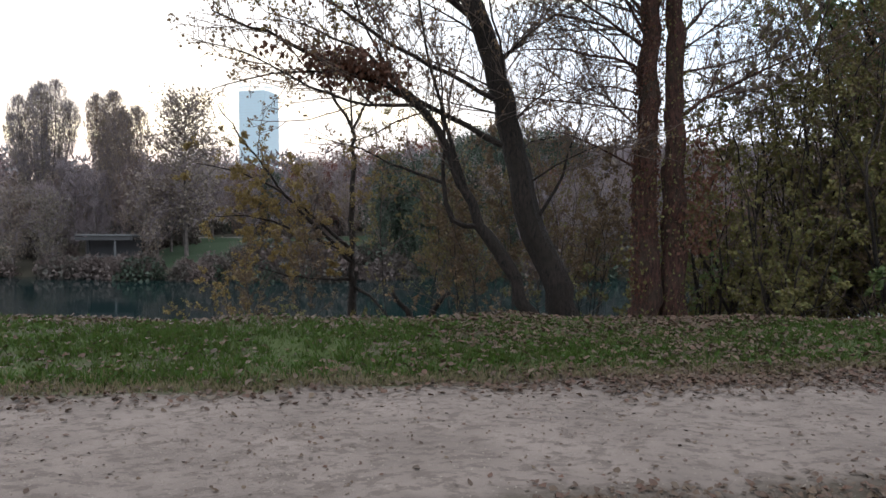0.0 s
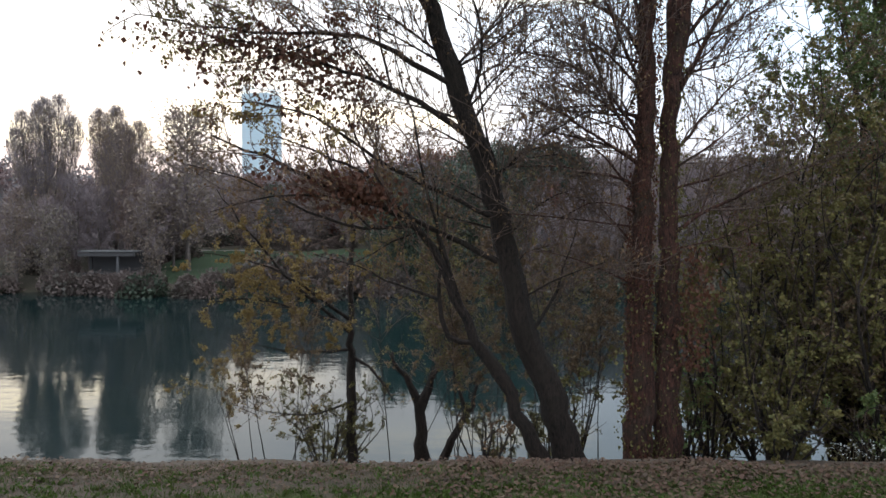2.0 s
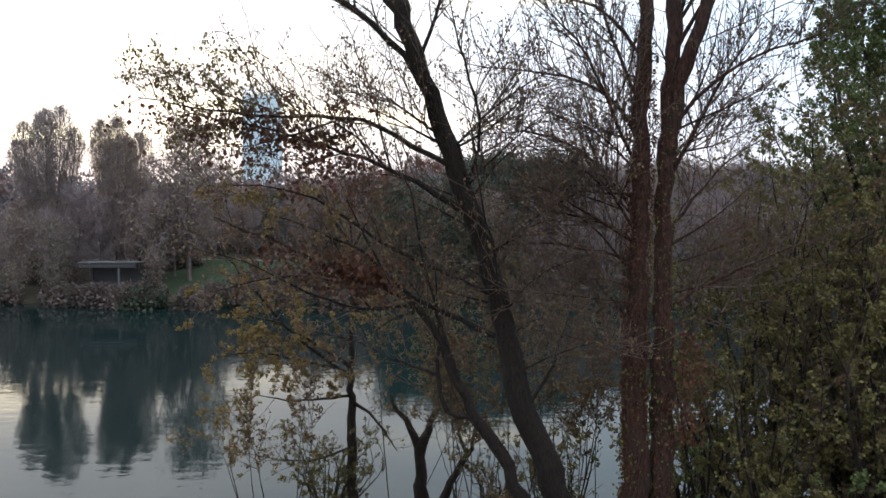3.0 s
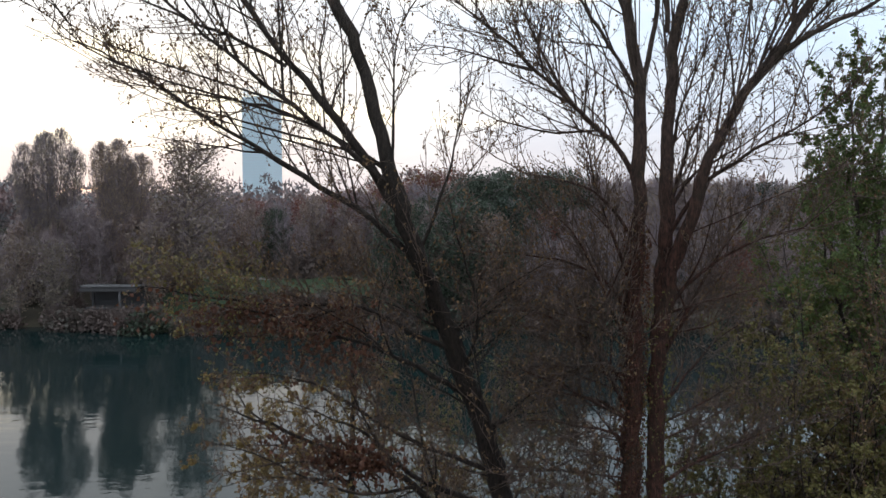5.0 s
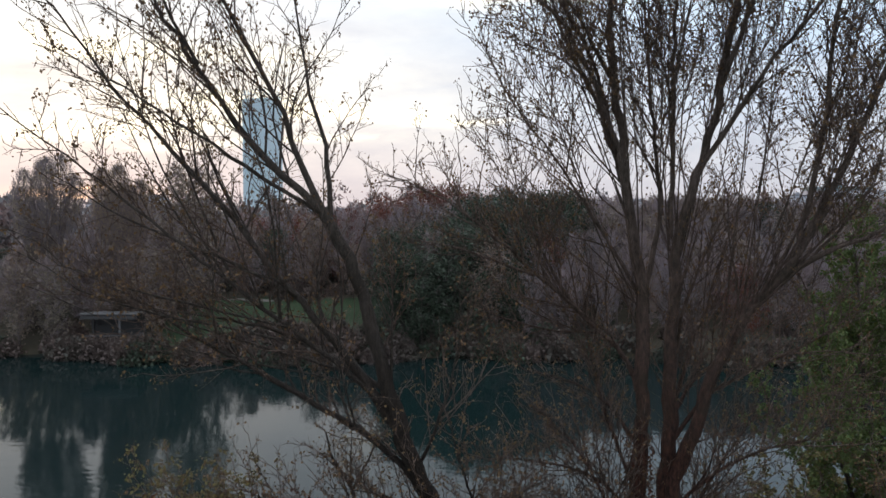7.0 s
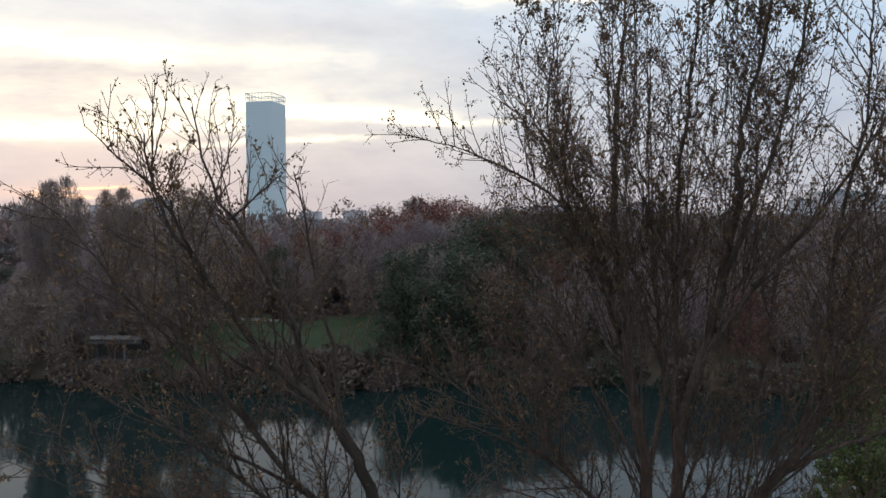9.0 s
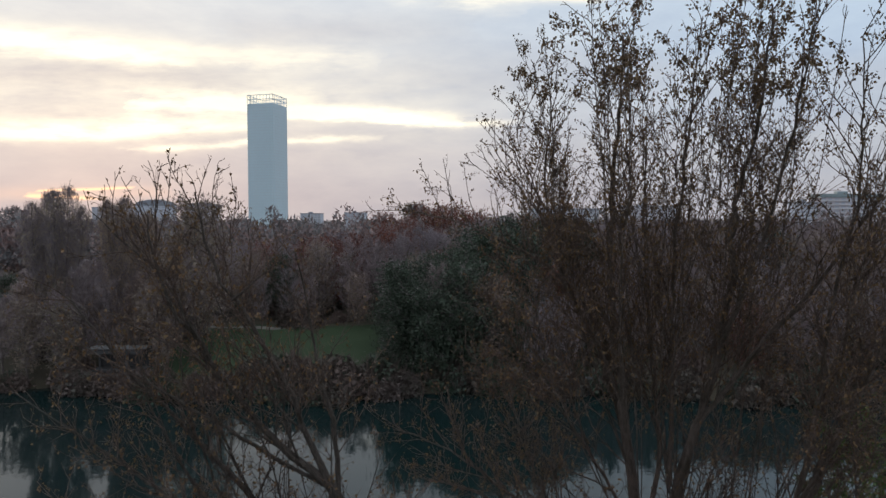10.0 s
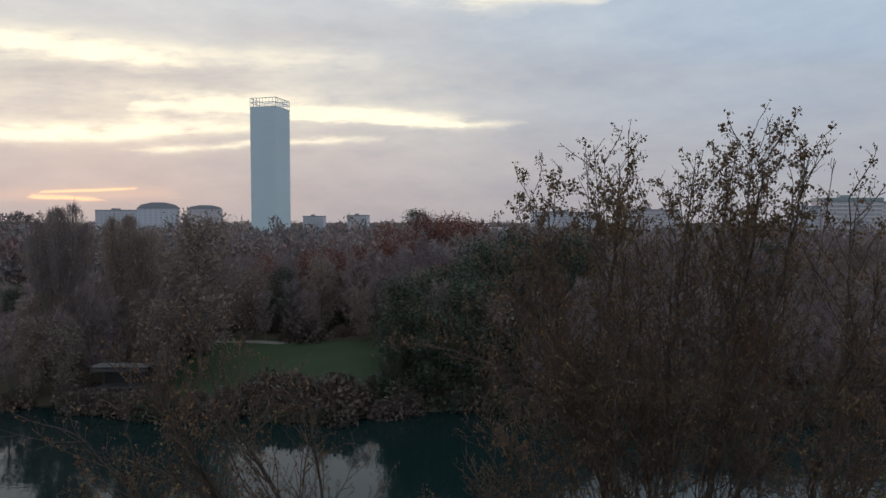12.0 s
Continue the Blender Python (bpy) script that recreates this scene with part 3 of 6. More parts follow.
LEANING_LIMBS = [
    ([(2.95, 14.3, -1.6), (2.48, 14.24, 0.0), (2.0, 14.17, 1.2), (1.61, 14.1, 2.5), (1.27, 14.1, 4.0), (0.77, 14.0, 5.5), (0.26, 13.8, 7.0), (-0.32, 13.4, 8.5), (-0.80, 13.1, 9.8), (-1.19, 12.9, 11.6), (-1.60, 12.8, 12.9), (-2.20, 12.6, 14.2)], 0.31, 0.10, 0.3, 1.8, 0.5, 0.25),
    # left limb that goes to the crown's edge
    ([(-0.72, 13.1, 9.7), (-1.42, 13.0, 10.74), (-1.98, 12.9, 11.5), (-3.11, 12.8, 12.9), (-3.9, 12.7, 14.0), (-5.0, 12.6, 15.2), (-6.1, 12.4, 16.5), (-7.1, 12.0, 18.1)], 0.11, 0.012, 2.0, 1.9, 0.15, 0.4),
    ([(-0.9, 13.0, 10.2), (-2.6, 12.9, 11.6), (-4.6, 12.7, 13.2), (-6.6, 12.4, 14.9), (-8.4, 12.1, 16.3)], 0.065, 0.010, 2.0, 1.3, 0.3, 0.35),
    ([(-2.2, 12.6, 14.1), (-3.6, 12.4, 15.0), (-5.4, 12.2, 16.2), (-7.2, 12.0, 17.3)], 0.05, 0.010, 2.0, 1.2, 0.3, 0.35),
    # three leaders of the top
    ([(-2.20, 12.6, 14.15), (-2.89, 12.4, 14.85), (-3.50, 12.3, 15.5), (-4.07, 12.1, 16.4), (-4.7, 12.0, 17.3), (-5.2, 11.8, 18.4), (-5.35, 11.8, 19.5)], 0.085, 0.012, 2.4, 1.7, 0.1, 0.45),
    ([(-2.20, 12.6, 14.2), (-2.6, 12.5, 15.1), (-3.0, 12.3, 16.3), (-3.6, 12.1, 17.5), (-4.2, 11.9, 18.6), (-4.5, 11.8, 19.9)], 0.075, 0.012, 2.4, 1.5, 0.15, 0.45),
    ([(-2.03, 12.7, 13.8), (-2.11, 12.7, 15.4), (-2.42, 12.7, 16.4), (-2.55, 12.7, 17.4), (-2.8, 12.5, 18.8)], 0.06, 0.010, 2.2, 1.1, 0.15, 0.45),
    ([(-4.3, 12.0, 16.8), (-5.1, 11.9, 18.3), (-5.9, 11.8, 19.1), (-6.4, 11.8, 19.6)], 0.04, 0.008, 2.2, 1.1, 0.15, 0.4),
    ([(-3.9, 12.0, 17.9), (-3.4, 11.9, 18.3), (-2.8, 11.8, 18.8)], 0.03, 0.007, 2.2, 0.8, 0.15, 0.4),
    # long side limbs, from below upwards
    ([(1.24, 13.9, 3.05), (0.19, 13.7, 3.6), (-0.51, 13.6, 3.95), (-1.57, 13.6, 4.86), (-2.6, 13.6, 5.4), (-3.6, 13.5, 5.7)], 0.07, 0.010, 2.0, 1.6, 0.2, 0.3),
    ([(1.1, 13.9, 4.0), (0.07, 13.6, 4.5), (-0.98, 13.5, 5.0), (-2.15, 13.4, 5.8), (-3.3, 13.3, 6.2), (-4.4, 13.3, 6.3)], 0.06, 0.010, 2.0, 1.6, 0.2, 0.3),
    ([(0.6, 13.9, 5.7), (-0.41, 13.6, 6.33), (-1.6, 13.6, 6.85), (-2.31, 13.6, 7.1), (-3.26, 13.6, 7.4), (-5.3, 13.6, 7.8)], 0.07, 0.010, 3.0, 1.5, 0.2, 0.2),
    ([(0.32, 13.8, 6.7), (-0.52, 13.5, 7.1), (-1.23, 13.5, 7.5), (-2.06, 13.5, 7.7), (-3.95, 13.5, 7.75), (-6.2, 13.5, 8.1)], 0.065, 0.010, 3.0, 1.6, 0.2, 0.3),
    ([(-0.2, 13.4, 8.2), (-0.97, 13.2, 9.2), (-2.02, 13.1, 10.0), (-3.16, 13.0, 10.7), (-4.9, 12.8, 11.75), (-6.0, 12.7, 12.5), (-7.6, 12.6, 13.3)], 0.085, 0.010, 2.0, 1.8, 0.15, 0.35),
    ([(-1.1, 13.0, 10.6), (-1.7, 13.0, 11.0), (-2.6, 13.0, 11.5), (-3.5, 13.0, 11.85), (-5.0, 13.0, 12.1), (-6.7, 13.0, 12.4)], 0.055, 0.008, 2.0, 1.4, 0.2, 0.35),
    ([(-3.0, 12.8, 12.6), (-4.1, 12.8, 13.2), (-5.2, 12.8, 13.6), (-6.4, 12.8, 14.2), (-7.5, 12.8, 14.9)], 0.045, 0.008, 2.2, 1.3, 0.1, 0.35),
    ([(-0.4, 13.35, 8.7), (0.1, 13.1, 10.0), (0.45, 13.0, 11.4), (0.5, 12.9, 12.8)], 0.045, 0.008, 2.0, 1.3, 0.15, 0.4),
    ([(-0.9, 13.0, 10.6), (-0.84, 12.9, 12.6), (-0.72, 12.9, 13.4), (-0.3, 12.9, 14.1)], 0.035, 0.007, 2.0, 0.9, 0.2, 0.4),
    ([(0.5, 13.9, 5.9), (0.9, 13.6, 7.4), (0.55, 13.3, 8.8), (0.2, 13.2, 10.2)], 0.05, 0.008, 1.8, 1.4, 0.2, 0.35),
    ([(1.4, 14.0, 3.3), (1.2, 13.6, 4.8), (0.9, 13.4, 6.2), (0.7, 13.3, 7.4)], 0.045, 0.008, 1.8, 1.2, 0.2, 0.35),
    ([(1.9, 14.1, 1.3), (2.4, 14.1, 2.1), (2.75, 14.1, 3.1), (3.0, 14.2, 3.9)], 0.045, 0.010, 1.8, 0.9, 0.3, 0.3),
    ([(0.2, 13.8, 7.0), (1.1, 13.7, 7.5), (2.0, 13.7, 8.3)], 0.035, 0.008, 2.0, 1.1, 0.2, 0.35),
    ([(1.0, 14.0, 4.8), (1.8, 13.9, 5.2), (2.6, 13.9, 5.3)], 0.03, 0.007, 2.0, 0.9, 0.2, 0.3),
]
LEANING_LIMBS += sprays(LEANING_LIMBS[0][0], 8, 231, (1.8, 7.5), (0.7, 2.2), (0.4, 1.8))
LEANING_LIMBS += sprays(LEANING_LIMBS[0][0], 6, 232, (3.2, 8.0), (-3.2, -1.2), (0.3, 1.6))
LEANING_LIMBS += leaders(LEANING_LIMBS[:6], 13, 211, (10.0, 17.5), (-8.6, -2.2), ([-8.8, -7.5, -6.4, -5.2, -4, -2.6, -1.4], [14.4, 16.6, 18.4, 18.9, 18.0, 17.2, 15.8]), 12.2, 1.3, 4.5, -3.0, 0.026)
leaning_tree = grow_tree("leaning_tree", "tall leaning bare tree with dark bark at the grass edge", LEANING_LIMBS, 11, BARK_GREY, BARK_TWIG, LEAF_DARK, 12500, 0.068, high=0.0, slim=0.33, droop=0.9, tufts=[(-7.0, -3.6, 5.8, 9.2, 1900, 0.072, LEAF_WILLOW, "olive-yellow leaves on the long limb"), (-5.6, -1.2, 5.6, 8.0, 1500, 0.080, LEAF_DEAD, "withered brown leaves on the long limb"), (-6.5, -2.0, 3.5, 6.2, 900, 0.075, LEAF_YELLOW, "yellow-brown leaves on the low limbs")])
for k, (x, y, z, rx, rz, n) in enumerate(((-2.5, 13.6, 7.25, 0.7, 0.35, 190), (-3.3, 13.6, 7.45, 0.8, 0.45, 260), (-4.2, 13.5, 7.6, 0.7, 0.38, 170), (-4.9, 13.5, 7.35, 0.6, 0.4, 90), (-1.9, 13.6, 6.75, 0.8, 0.45, 110), (-5.8, 13.5, 7.7, 0.9, 0.5, 70), (-3.2, 13.6, 6.8, 0.9, 0.5, 80), (-4.2, 13.5, 6.9, 0.9, 0.5, 60), (-2.5, 13.5, 6.4, 0.8, 0.5, 60))):
    clump("dead_leaf_clump", (x, y, z), (rx, 0.5, rz), n, 0.115, LEAF_DEAD, 50 + k, leaning_tree, "hanging tuft of withered brown leaves")

second_stem = grow_tree("arching_tree", "dark arching stem with withered leaf tufts over the water", [
    ([(2.35, 14.0, -1.5), (1.87, 13.9, -0.56), (1.14, 13.8, 0.88), (0.78, 13.7, 1.41), (0.36, 13.6, 2.29), (0.07, 13.6, 2.87), (-0.39, 13.5, 3.74), (-0.97, 13.4, 4.1), (-1.53, 13.3, 4.3), (-2.56, 13.3, 4.8), (-3.5, 13.2, 5.2), (-4.6, 13.2, 5.6)], 0.17, 0.014, 1.9, 1.6, 0.4, 0.3),
    ([(0.78, 13.7, 1.35), (0.19, 13.7, 1.47), (0.01, 13.7, 2.3), (0.0, 13.6, 3.4), (-0.1, 13.5, 4.8)], 0.07, 0.010, 1.6, 1.1, 0.2, 0.3),
    ([(0.0, 13.7, 2.25), (-0.52, 13.7, 2.45), (-1.11, 13.7, 2.65), (-1.7, 13.7, 2.95), (-2.6, 13.7, 3.2)], 0.04, 0.008, 1.8, 1.0, 0.2, 0.3),
    ([(0.54, 13.6, 1.94), (0.07, 13.5, 3.4), (-0.28, 13.4, 4.65), (-0.55, 13.3, 6.1), (-0.9, 13.2, 7.2)], 0.055, 0.009, 1.7, 1.3, 0.2, 0.3),
    ([(-0.8, 13.4, 4.0), (-1.5, 13.3, 5.2), (-2.0, 13.2, 6.4)], 0.04, 0.008, 2.0, 1.2, 0.2, 0.3),
    ([(-0.5, 13.4, 3.8), (-1.5, 13.1, 3.75), (-2.6, 13.0, 4.1), (-3.8, 12.9, 4.7), (-4.9, 12.9, 5.0)], 0.04, 0.008, 2.4, 1.4, 0.1, 0.25),
    ([(-1.2, 13.3, 4.2), (-2.2, 13.2, 4.4), (-3.4, 13.2, 4.4), (-4.6, 13.2, 4.1)], 0.035, 0.008, 2.2, 1.2, 0.1, 0.2),
], 12, BARK_GREY, BARK_TWIG, LEAF_DARK, 2200, 0.066)
for k, (x, z, n) in enumerate(((-1.3, 4.35, 260), (-1.8, 4.55, 420), (-2.4, 4.6, 220), (-3.3, 4.9, 80))):
    clump("dead_leaf_clump", (x, 13.2, z), (0.6, 0.5, 0.42), n, 0.115, LEAF_DEAD, 60 + k, second_stem, "hanging tuft of withered brown leaves")

TWIN_LIMBS = [
    ([(4.92, 14.0, -1.6), (4.88, 14.0, 2.5), (4.88, 14.0, 6.0), (4.97, 14.0, 8.0), (5.06, 14.0, 10.4), (5.10, 14.0, 12.7), (5.35, 13.9, 14.4), (5.7, 13.8, 15.7), (5.95, 13.5, 17.8), (5.98, 13.2, 19.7), (6.17, 12.8, 21.1), (6.2, 12.2, 23.4)], 0.27, 0.014, 1.3, 1.7, 0.45, 0.5),
    ([(4.30, 14.0, -1.6), (4.29, 14.0, 2.5), (4.36, 14.0, 6.2), (4.40, 14.0, 9.4), (4.40, 14.0, 10.8), (4.40, 14.0, 12.5), (4.15, 14.1, 14.2), (3.90, 14.2, 16.4), (3.72, 14.2, 18.0), (3.80, 14.4, 20.3), (4.1, 14.7, 23.6)], 0.28, 0.014, 1.3, 1.7, 0.5, 0.5),
    # the heavy limb to the right and its leaders
    ([(4.93, 14.0, 6.8), (5.05, 13.92, 8.0), (5.35, 13.65, 9.2), (5.75, 13.4, 10.8), (6.35, 13.2, 12.1), (6.95, 13.0, 12.95), (7.62, 13.0, 14.1), (8.2, 13.0, 15.4), (8.6, 12.6, 17.0), (8.7, 12.2, 18.6), (8.6, 12.0, 20.2)], 0.165, 0.014, 1.5, 1.8, 0.35, 0.5),
    ([(6.9, 13.0, 12.85), (7.96, 12.8, 13.5), (8.9, 12.6, 14.0), (9.8, 12.4, 15.3)], 0.07, 0.010, 2.0, 1.5, 0.15, 0.45),
    ([(7.2, 13.0, 13.5), (7.4, 12.6, 15.6), (7.4, 12.2, 18.0), (7.6, 11.8, 20.0), (7.4, 11.5, 22.6)], 0.06, 0.010, 1.8, 1.5, 0.15, 0.5),
    # leaders of the crown
    ([(5.5, 13.8, 15.0), (6.43, 13.1, 16.8), (7.17, 12.8, 17.8), (7.8, 12.5, 18.9), (8.1, 12.0, 20.0), (8.0, 11.6, 21.4)], 0.06, 0.010, 1.8, 1.5, 0.15, 0.5),
    ([(5.8, 13.6, 16.6), (6.3, 13.0, 18.6), (6.6, 12.4, 20.8), (6.7, 11.6, 23.4)], 0.06, 0.010, 1.8, 1.3, 0.15, 0.5),
    ([(5.0, 14.0, 13.6), (5.02, 14.0, 16.8), (4.95, 13.8, 18.8), (5.0, 13.3, 21.0), (5.0, 12.6, 23.2)], 0.07, 0.010, 1.9, 1.5, 0.15, 0.5),
    ([(4.5, 14.0, 12.6), (4.83, 14.2, 14.3), (4.7, 14.5, 16.4), (4.6, 14.8, 19.0), (4.7, 15.0, 21.5)], 0.06, 0.010, 1.9, 1.4, 0.15, 0.5),
    ([(4.3, 14.0, 13.2), (4.0, 14.4, 15.0), (3.4, 14.6, 16.8), (2.6, 14.9, 18.7), (2.4, 15.2, 20.6), (2.6, 14.9, 22.3)], 0.08, 0.010, 1.9, 1.6, 0.15, 0.5),
    ([(3.9, 14.4, 15.4), (3.5, 15.0, 17.6), (2.6, 15.6, 19.5), (1.9, 16.1, 20.8), (1.6, 16.4, 21.6)], 0.06, 0.010, 1.9, 1.5, 0.15, 0.5),
    ([(4.40, 14.0, 10.2), (4.1, 14.1, 10.9), (3.5, 14.2, 11.6), (2.6, 14.1, 12.4), (1.6, 14.0, 13.3), (0.6, 13.9, 14.1), (-0.2, 13.9, 14.6), (-1.0, 13.8, 14.9)], 0.07, 0.010, 2.2, 1.6, 0.15, 0.4),
    ([(4.0, 14.2, 15.4), (3.4, 14.1, 16.8), (2.6, 13.9, 18.1), (1.87, 13.8, 18.7), (0.56, 13.6, 19.3), (-0.5, 13.5, 19.6)], 0.06, 0.008, 2.2, 1.3, 0.2, 0.4),
    ([(3.8, 14.2, 16.9), (3.0, 14.3, 18.4), (2.0, 14.6, 19.8), (1.2, 15.0, 21.0)], 0.05, 0.008, 2.0, 1.3, 0.15, 0.5),
    ([(4.4, 14.0, 12.2), (3.8, 14.3, 13.4), (2.8, 14.4, 15.0), (1.6, 14.4, 16.6), (0.9, 14.4, 18.0)], 0.05, 0.008, 2.2, 1.5, 0.15, 0.45),
    ([(3.1, 14.2, 11.95), (2.5, 14.3, 12.9), (1.9, 14.3, 14.2), (1.5, 14.2, 15.6)], 0.045, 0.008, 2.2, 1.2, 0.15, 0.45),
    ([(2.1, 14.05, 12.8), (1.2, 14.3, 13.1), (0.3, 14.5, 13.4), (-0.5, 14.6, 13.5)], 0.035, 0.008, 2.2, 1.1, 0.15, 0.3),
    ([(3.6, 14.2, 11.5), (2.7, 14.5, 11.5), (1.7, 14.6, 11.7), (0.7, 14.7, 12.1)], 0.035, 0.008, 2.2, 1.2, 0.15, 0.3),
    ([(4.4, 14.0, 9.0), (3.8, 14.2, 9.9), (3.0, 14.4, 10.4), (2.0, 14.6, 10.6), (1.0, 14.7, 11.2)], 0.045, 0.008, 2.2, 1.3, 0.15, 0.35),
    ([(5.0, 14.0, 9.6), (5.8, 14.3, 10.6), (6.9, 14.5, 11.2), (8.0, 14.6, 12.0)], 0.05, 0.008, 2.2, 1.4, 0.15, 0.35),
    # low side limbs
    ([(4.33, 14.0, 4.3), (3.99, 14.0, 4.75), (3.08, 14.0, 4.96), (2.12, 14.0, 5.08), (1.28, 14.0, 4.95)], 0.05, 0.008, 3.8, 1.2, 0.2, 0.25),
    ([(4.33, 14.0, 4.9), (4.0, 14.0, 5.3), (3.32, 14.0, 5.6), (2.36, 14.0, 5.8), (1.5, 14.0, 6.2)], 0.05, 0.008, 3.8, 1.2, 0.2, 0.3),
    ([(4.33, 14.0, 4.0), (3.9, 14.0, 4.2), (3.2, 14.0, 4.25), (2.6, 14.0, 4.0)], 0.035, 0.008, 3.8, 1.0, 0.2, 0.1),
    ([(4.36, 14.0, 7.2), (3.9, 14.0, 8.0), (3.50, 14.0, 8.3), (2.76, 14.0, 8.62), (1.54, 14.0, 8.8), (0.6, 13.9, 8.9)], 0.055, 0.008, 3.8, 1.3, 0.2, 0.35),
    ([(4.35, 14.0, 6.0), (3.6, 13.9, 6.3), (2.76, 13.9, 6.3), (1.9, 13.9, 6.15)], 0.04, 0.008, 3.2, 1.0, 0.2, 0.2),
    ([(4.34, 14.0, 5.6), (3.7, 14.1, 6.5), (2.9, 14.2, 7.2), (1.9, 14.2, 7.5), (1.0, 14.2, 7.4)], 0.05, 0.008, 3.8, 1.5, 0.15, 0.3),
    ([(4.36, 14.0, 6.6), (3.9, 13.8, 7.4), (3.3, 13.6, 8.6), (2.6, 13.5, 9.6), (1.9, 13.4, 10.2)], 0.05, 0.008, 3.8, 1.4, 0.15, 0.35),
    ([(4.38, 14.0, 8.0), (3.9, 14.2, 9.2), (3.5, 14.4, 10.6), (3.2, 14.5, 12.0)], 0.05, 0.008, 3.8, 1.4, 0.15, 0.4),
    ([(4.34, 14.0, 5.2), (3.8, 13.8, 6.0), (3.3, 13.7, 7.0), (2.9, 13.6, 8.0)], 0.04, 0.008, 3.8, 1.3, 0.15, 0.35),
    ([(4.95, 14.0, 7.4), (5.7, 13.8, 8.4), (6.7, 13.7, 9.0), (7.8, 13.6, 9.4), (8.8, 13.5, 10.2)], 0.055, 0.008, 3.8, 1.5, 0.15, 0.35),
    ([(5.0, 14.0, 9.0), (5.6, 13.6, 10.2), (6.6, 13.3, 11.0), (7.7, 13.1, 11.6), (8.8, 13.0, 12.6)], 0.055, 0.008, 3.8, 1.5, 0.15, 0.4),
    ([(5.06, 14.0, 10.4), (5.4, 14.4, 11.8), (6.0, 14.7, 13.2), (6.8, 14.9, 14.6)], 0.05, 0.008, 3.2, 1.4, 0.15, 0.4),
    ([(4.9, 14.0, 5.2), (5.6, 14.2, 6.0), (6.4, 14.3, 6.9), (7.3, 14.4, 7.4)], 0.045, 0.008, 3.8, 1.4, 0.15, 0.3),
    ([(4.9, 14.0, 3.6), (5.5, 13.9, 4.0), (6.22, 13.9, 4.36), (7.18, 13.9, 4.84), (8.0, 13.9, 5.1)], 0.05, 0.008, 3.8, 1.4, 0.2, 0.25),
    ([(4.95, 14.0, 6.4), (5.6, 14.0, 7.6), (6.3, 14.0, 8.9), (6.9, 14.0, 9.8)], 0.06, 0.010, 3.2, 1.5, 0.2, 0.35),
    ([(5.0, 14.0, 8.8), (5.3, 14.3, 10.2), (5.9, 14.5, 11.7), (6.4, 14.6, 13.4)], 0.06, 0.010, 2.0, 1.4, 0.2, 0.4),
]
TWIN_LIMBS += sprays(TWIN_LIMBS[1][0], 9, 233, (2.4, 7.4), (-3.6, -1.4), (0.2, 1.7))
TWIN_LIMBS += sprays(TWIN_LIMBS[0][0], 7, 234, (2.6, 8.0), (1.0, 3.2), (0.2, 1.8))
CROWN_EDGE = ([-0.8, 0.0, 0.6, 1.6, 2.4, 2.9, 3.6, 4.1, 4.5, 5.0, 6.25, 7.3, 8.0, 8.5, 9.2, 10.0], [18.6, 20.0, 21.2, 22.6, 23.2, 23.8, 23.9, 22.9, 22.9, 23.9, 24.3, 24.3, 23.6, 22.6, 21.4, 19.8])
TWIN_LIMBS += leaders(TWIN_LIMBS[:3] + TWIN_LIMBS[4:11], 28, 213, (10.6, 15.0), (0.2, 9.7), CROWN_EDGE, 13.5, 2.4, 4.8, 5.0, 0.019, 2.4, 1.2)
TWIN_LIMBS += leaders(TWIN_LIMBS[:3], 11, 221, (8.2, 13.0), (6.0, 10.2), ([5, 7, 9, 11], [18.0, 18.4, 17.0, 14.8]), 13.2, 1.8, 4.0, 5.0, 0.022, 2.5, 0.95)
TWIN_LIMBS += leaders(TWIN_LIMBS[:3] + TWIN_LIMBS[4:11], 20, 219, (14.0, 18.5), (1.4, 8.1), CROWN_EDGE, 13.0, 1.8, 0.9, 5.0, 0.015, 2.2, 0.55)
twin_tree = grow_tree("twin_trunk_tree", "tall twin-trunked tree clad in reddish climber, wide bare crown", TWIN_LIMBS, 13, BARK_RED, BARK_TWIG, LEAF_DARK, 38000, 0.060, high=0.06, slim=0.33, droop=0.9, dense=2.15, reach=1.9, tufts=[(-1, 10, 21.9, 26, 5600, 0.070, LEAF_BROWN, "brown leaves at the top")])


def climber(parent, line, n, mat, seed, label, r0=0.23, r1=0.31, size=0.055):
    """Leaves of a climber round a trunk."""
    rng = np.random.default_rng(seed)
    pts = curve_through(line, 0.2)
    f = rng.uniform(0, 1, n) ** 1.3 * (len(pts) - 1)
    i = np.minimum(f.astype(int), len(pts) - 2)
    p = pts[i] + (pts[i + 1] - pts[i]) * (f - i)[:, None]
    a = rng.uniform(0, 2 * np.pi, n)
    r = rng.uniform(r0, r1, n)
    p = p + np.stack([np.cos(a) * r, np.sin(a) * r, np.zeros(n)], 1) - np.array(parent.location)
    return link_part("climber", leaf_mesh("climber", p, size, mat, rng, 1.6), parent, label, "stuff")


climber(twin_tree, [(4.30, 14.0, -1.2), (4.29, 14.0, 2.5), (4.36, 14.0, 6.2), (4.40, 14.0, 9.4)], 5200, LEAF_VINE, 21, "reddish withered climber leaves")
climber(twin_tree, [(4.90, 14.0, -1.2), (4.88, 14.0, 2.5), (4.88, 14.0, 6.0), (4.97, 14.0, 8.0)], 1800, LEAF_OLIVE, 22, "dark ivy leaves")
climber(twin_tree, [(5.2, 13.8, 0.8), (5.3, 13.7, 1.8), (5.45, 13.7, 2.6), (5.3, 13.8, 3.4)], 700, LEAF_DEAD, 24, "dark tangle of withered leaves beside the trunk", 0.05, 0.55, 0.085)
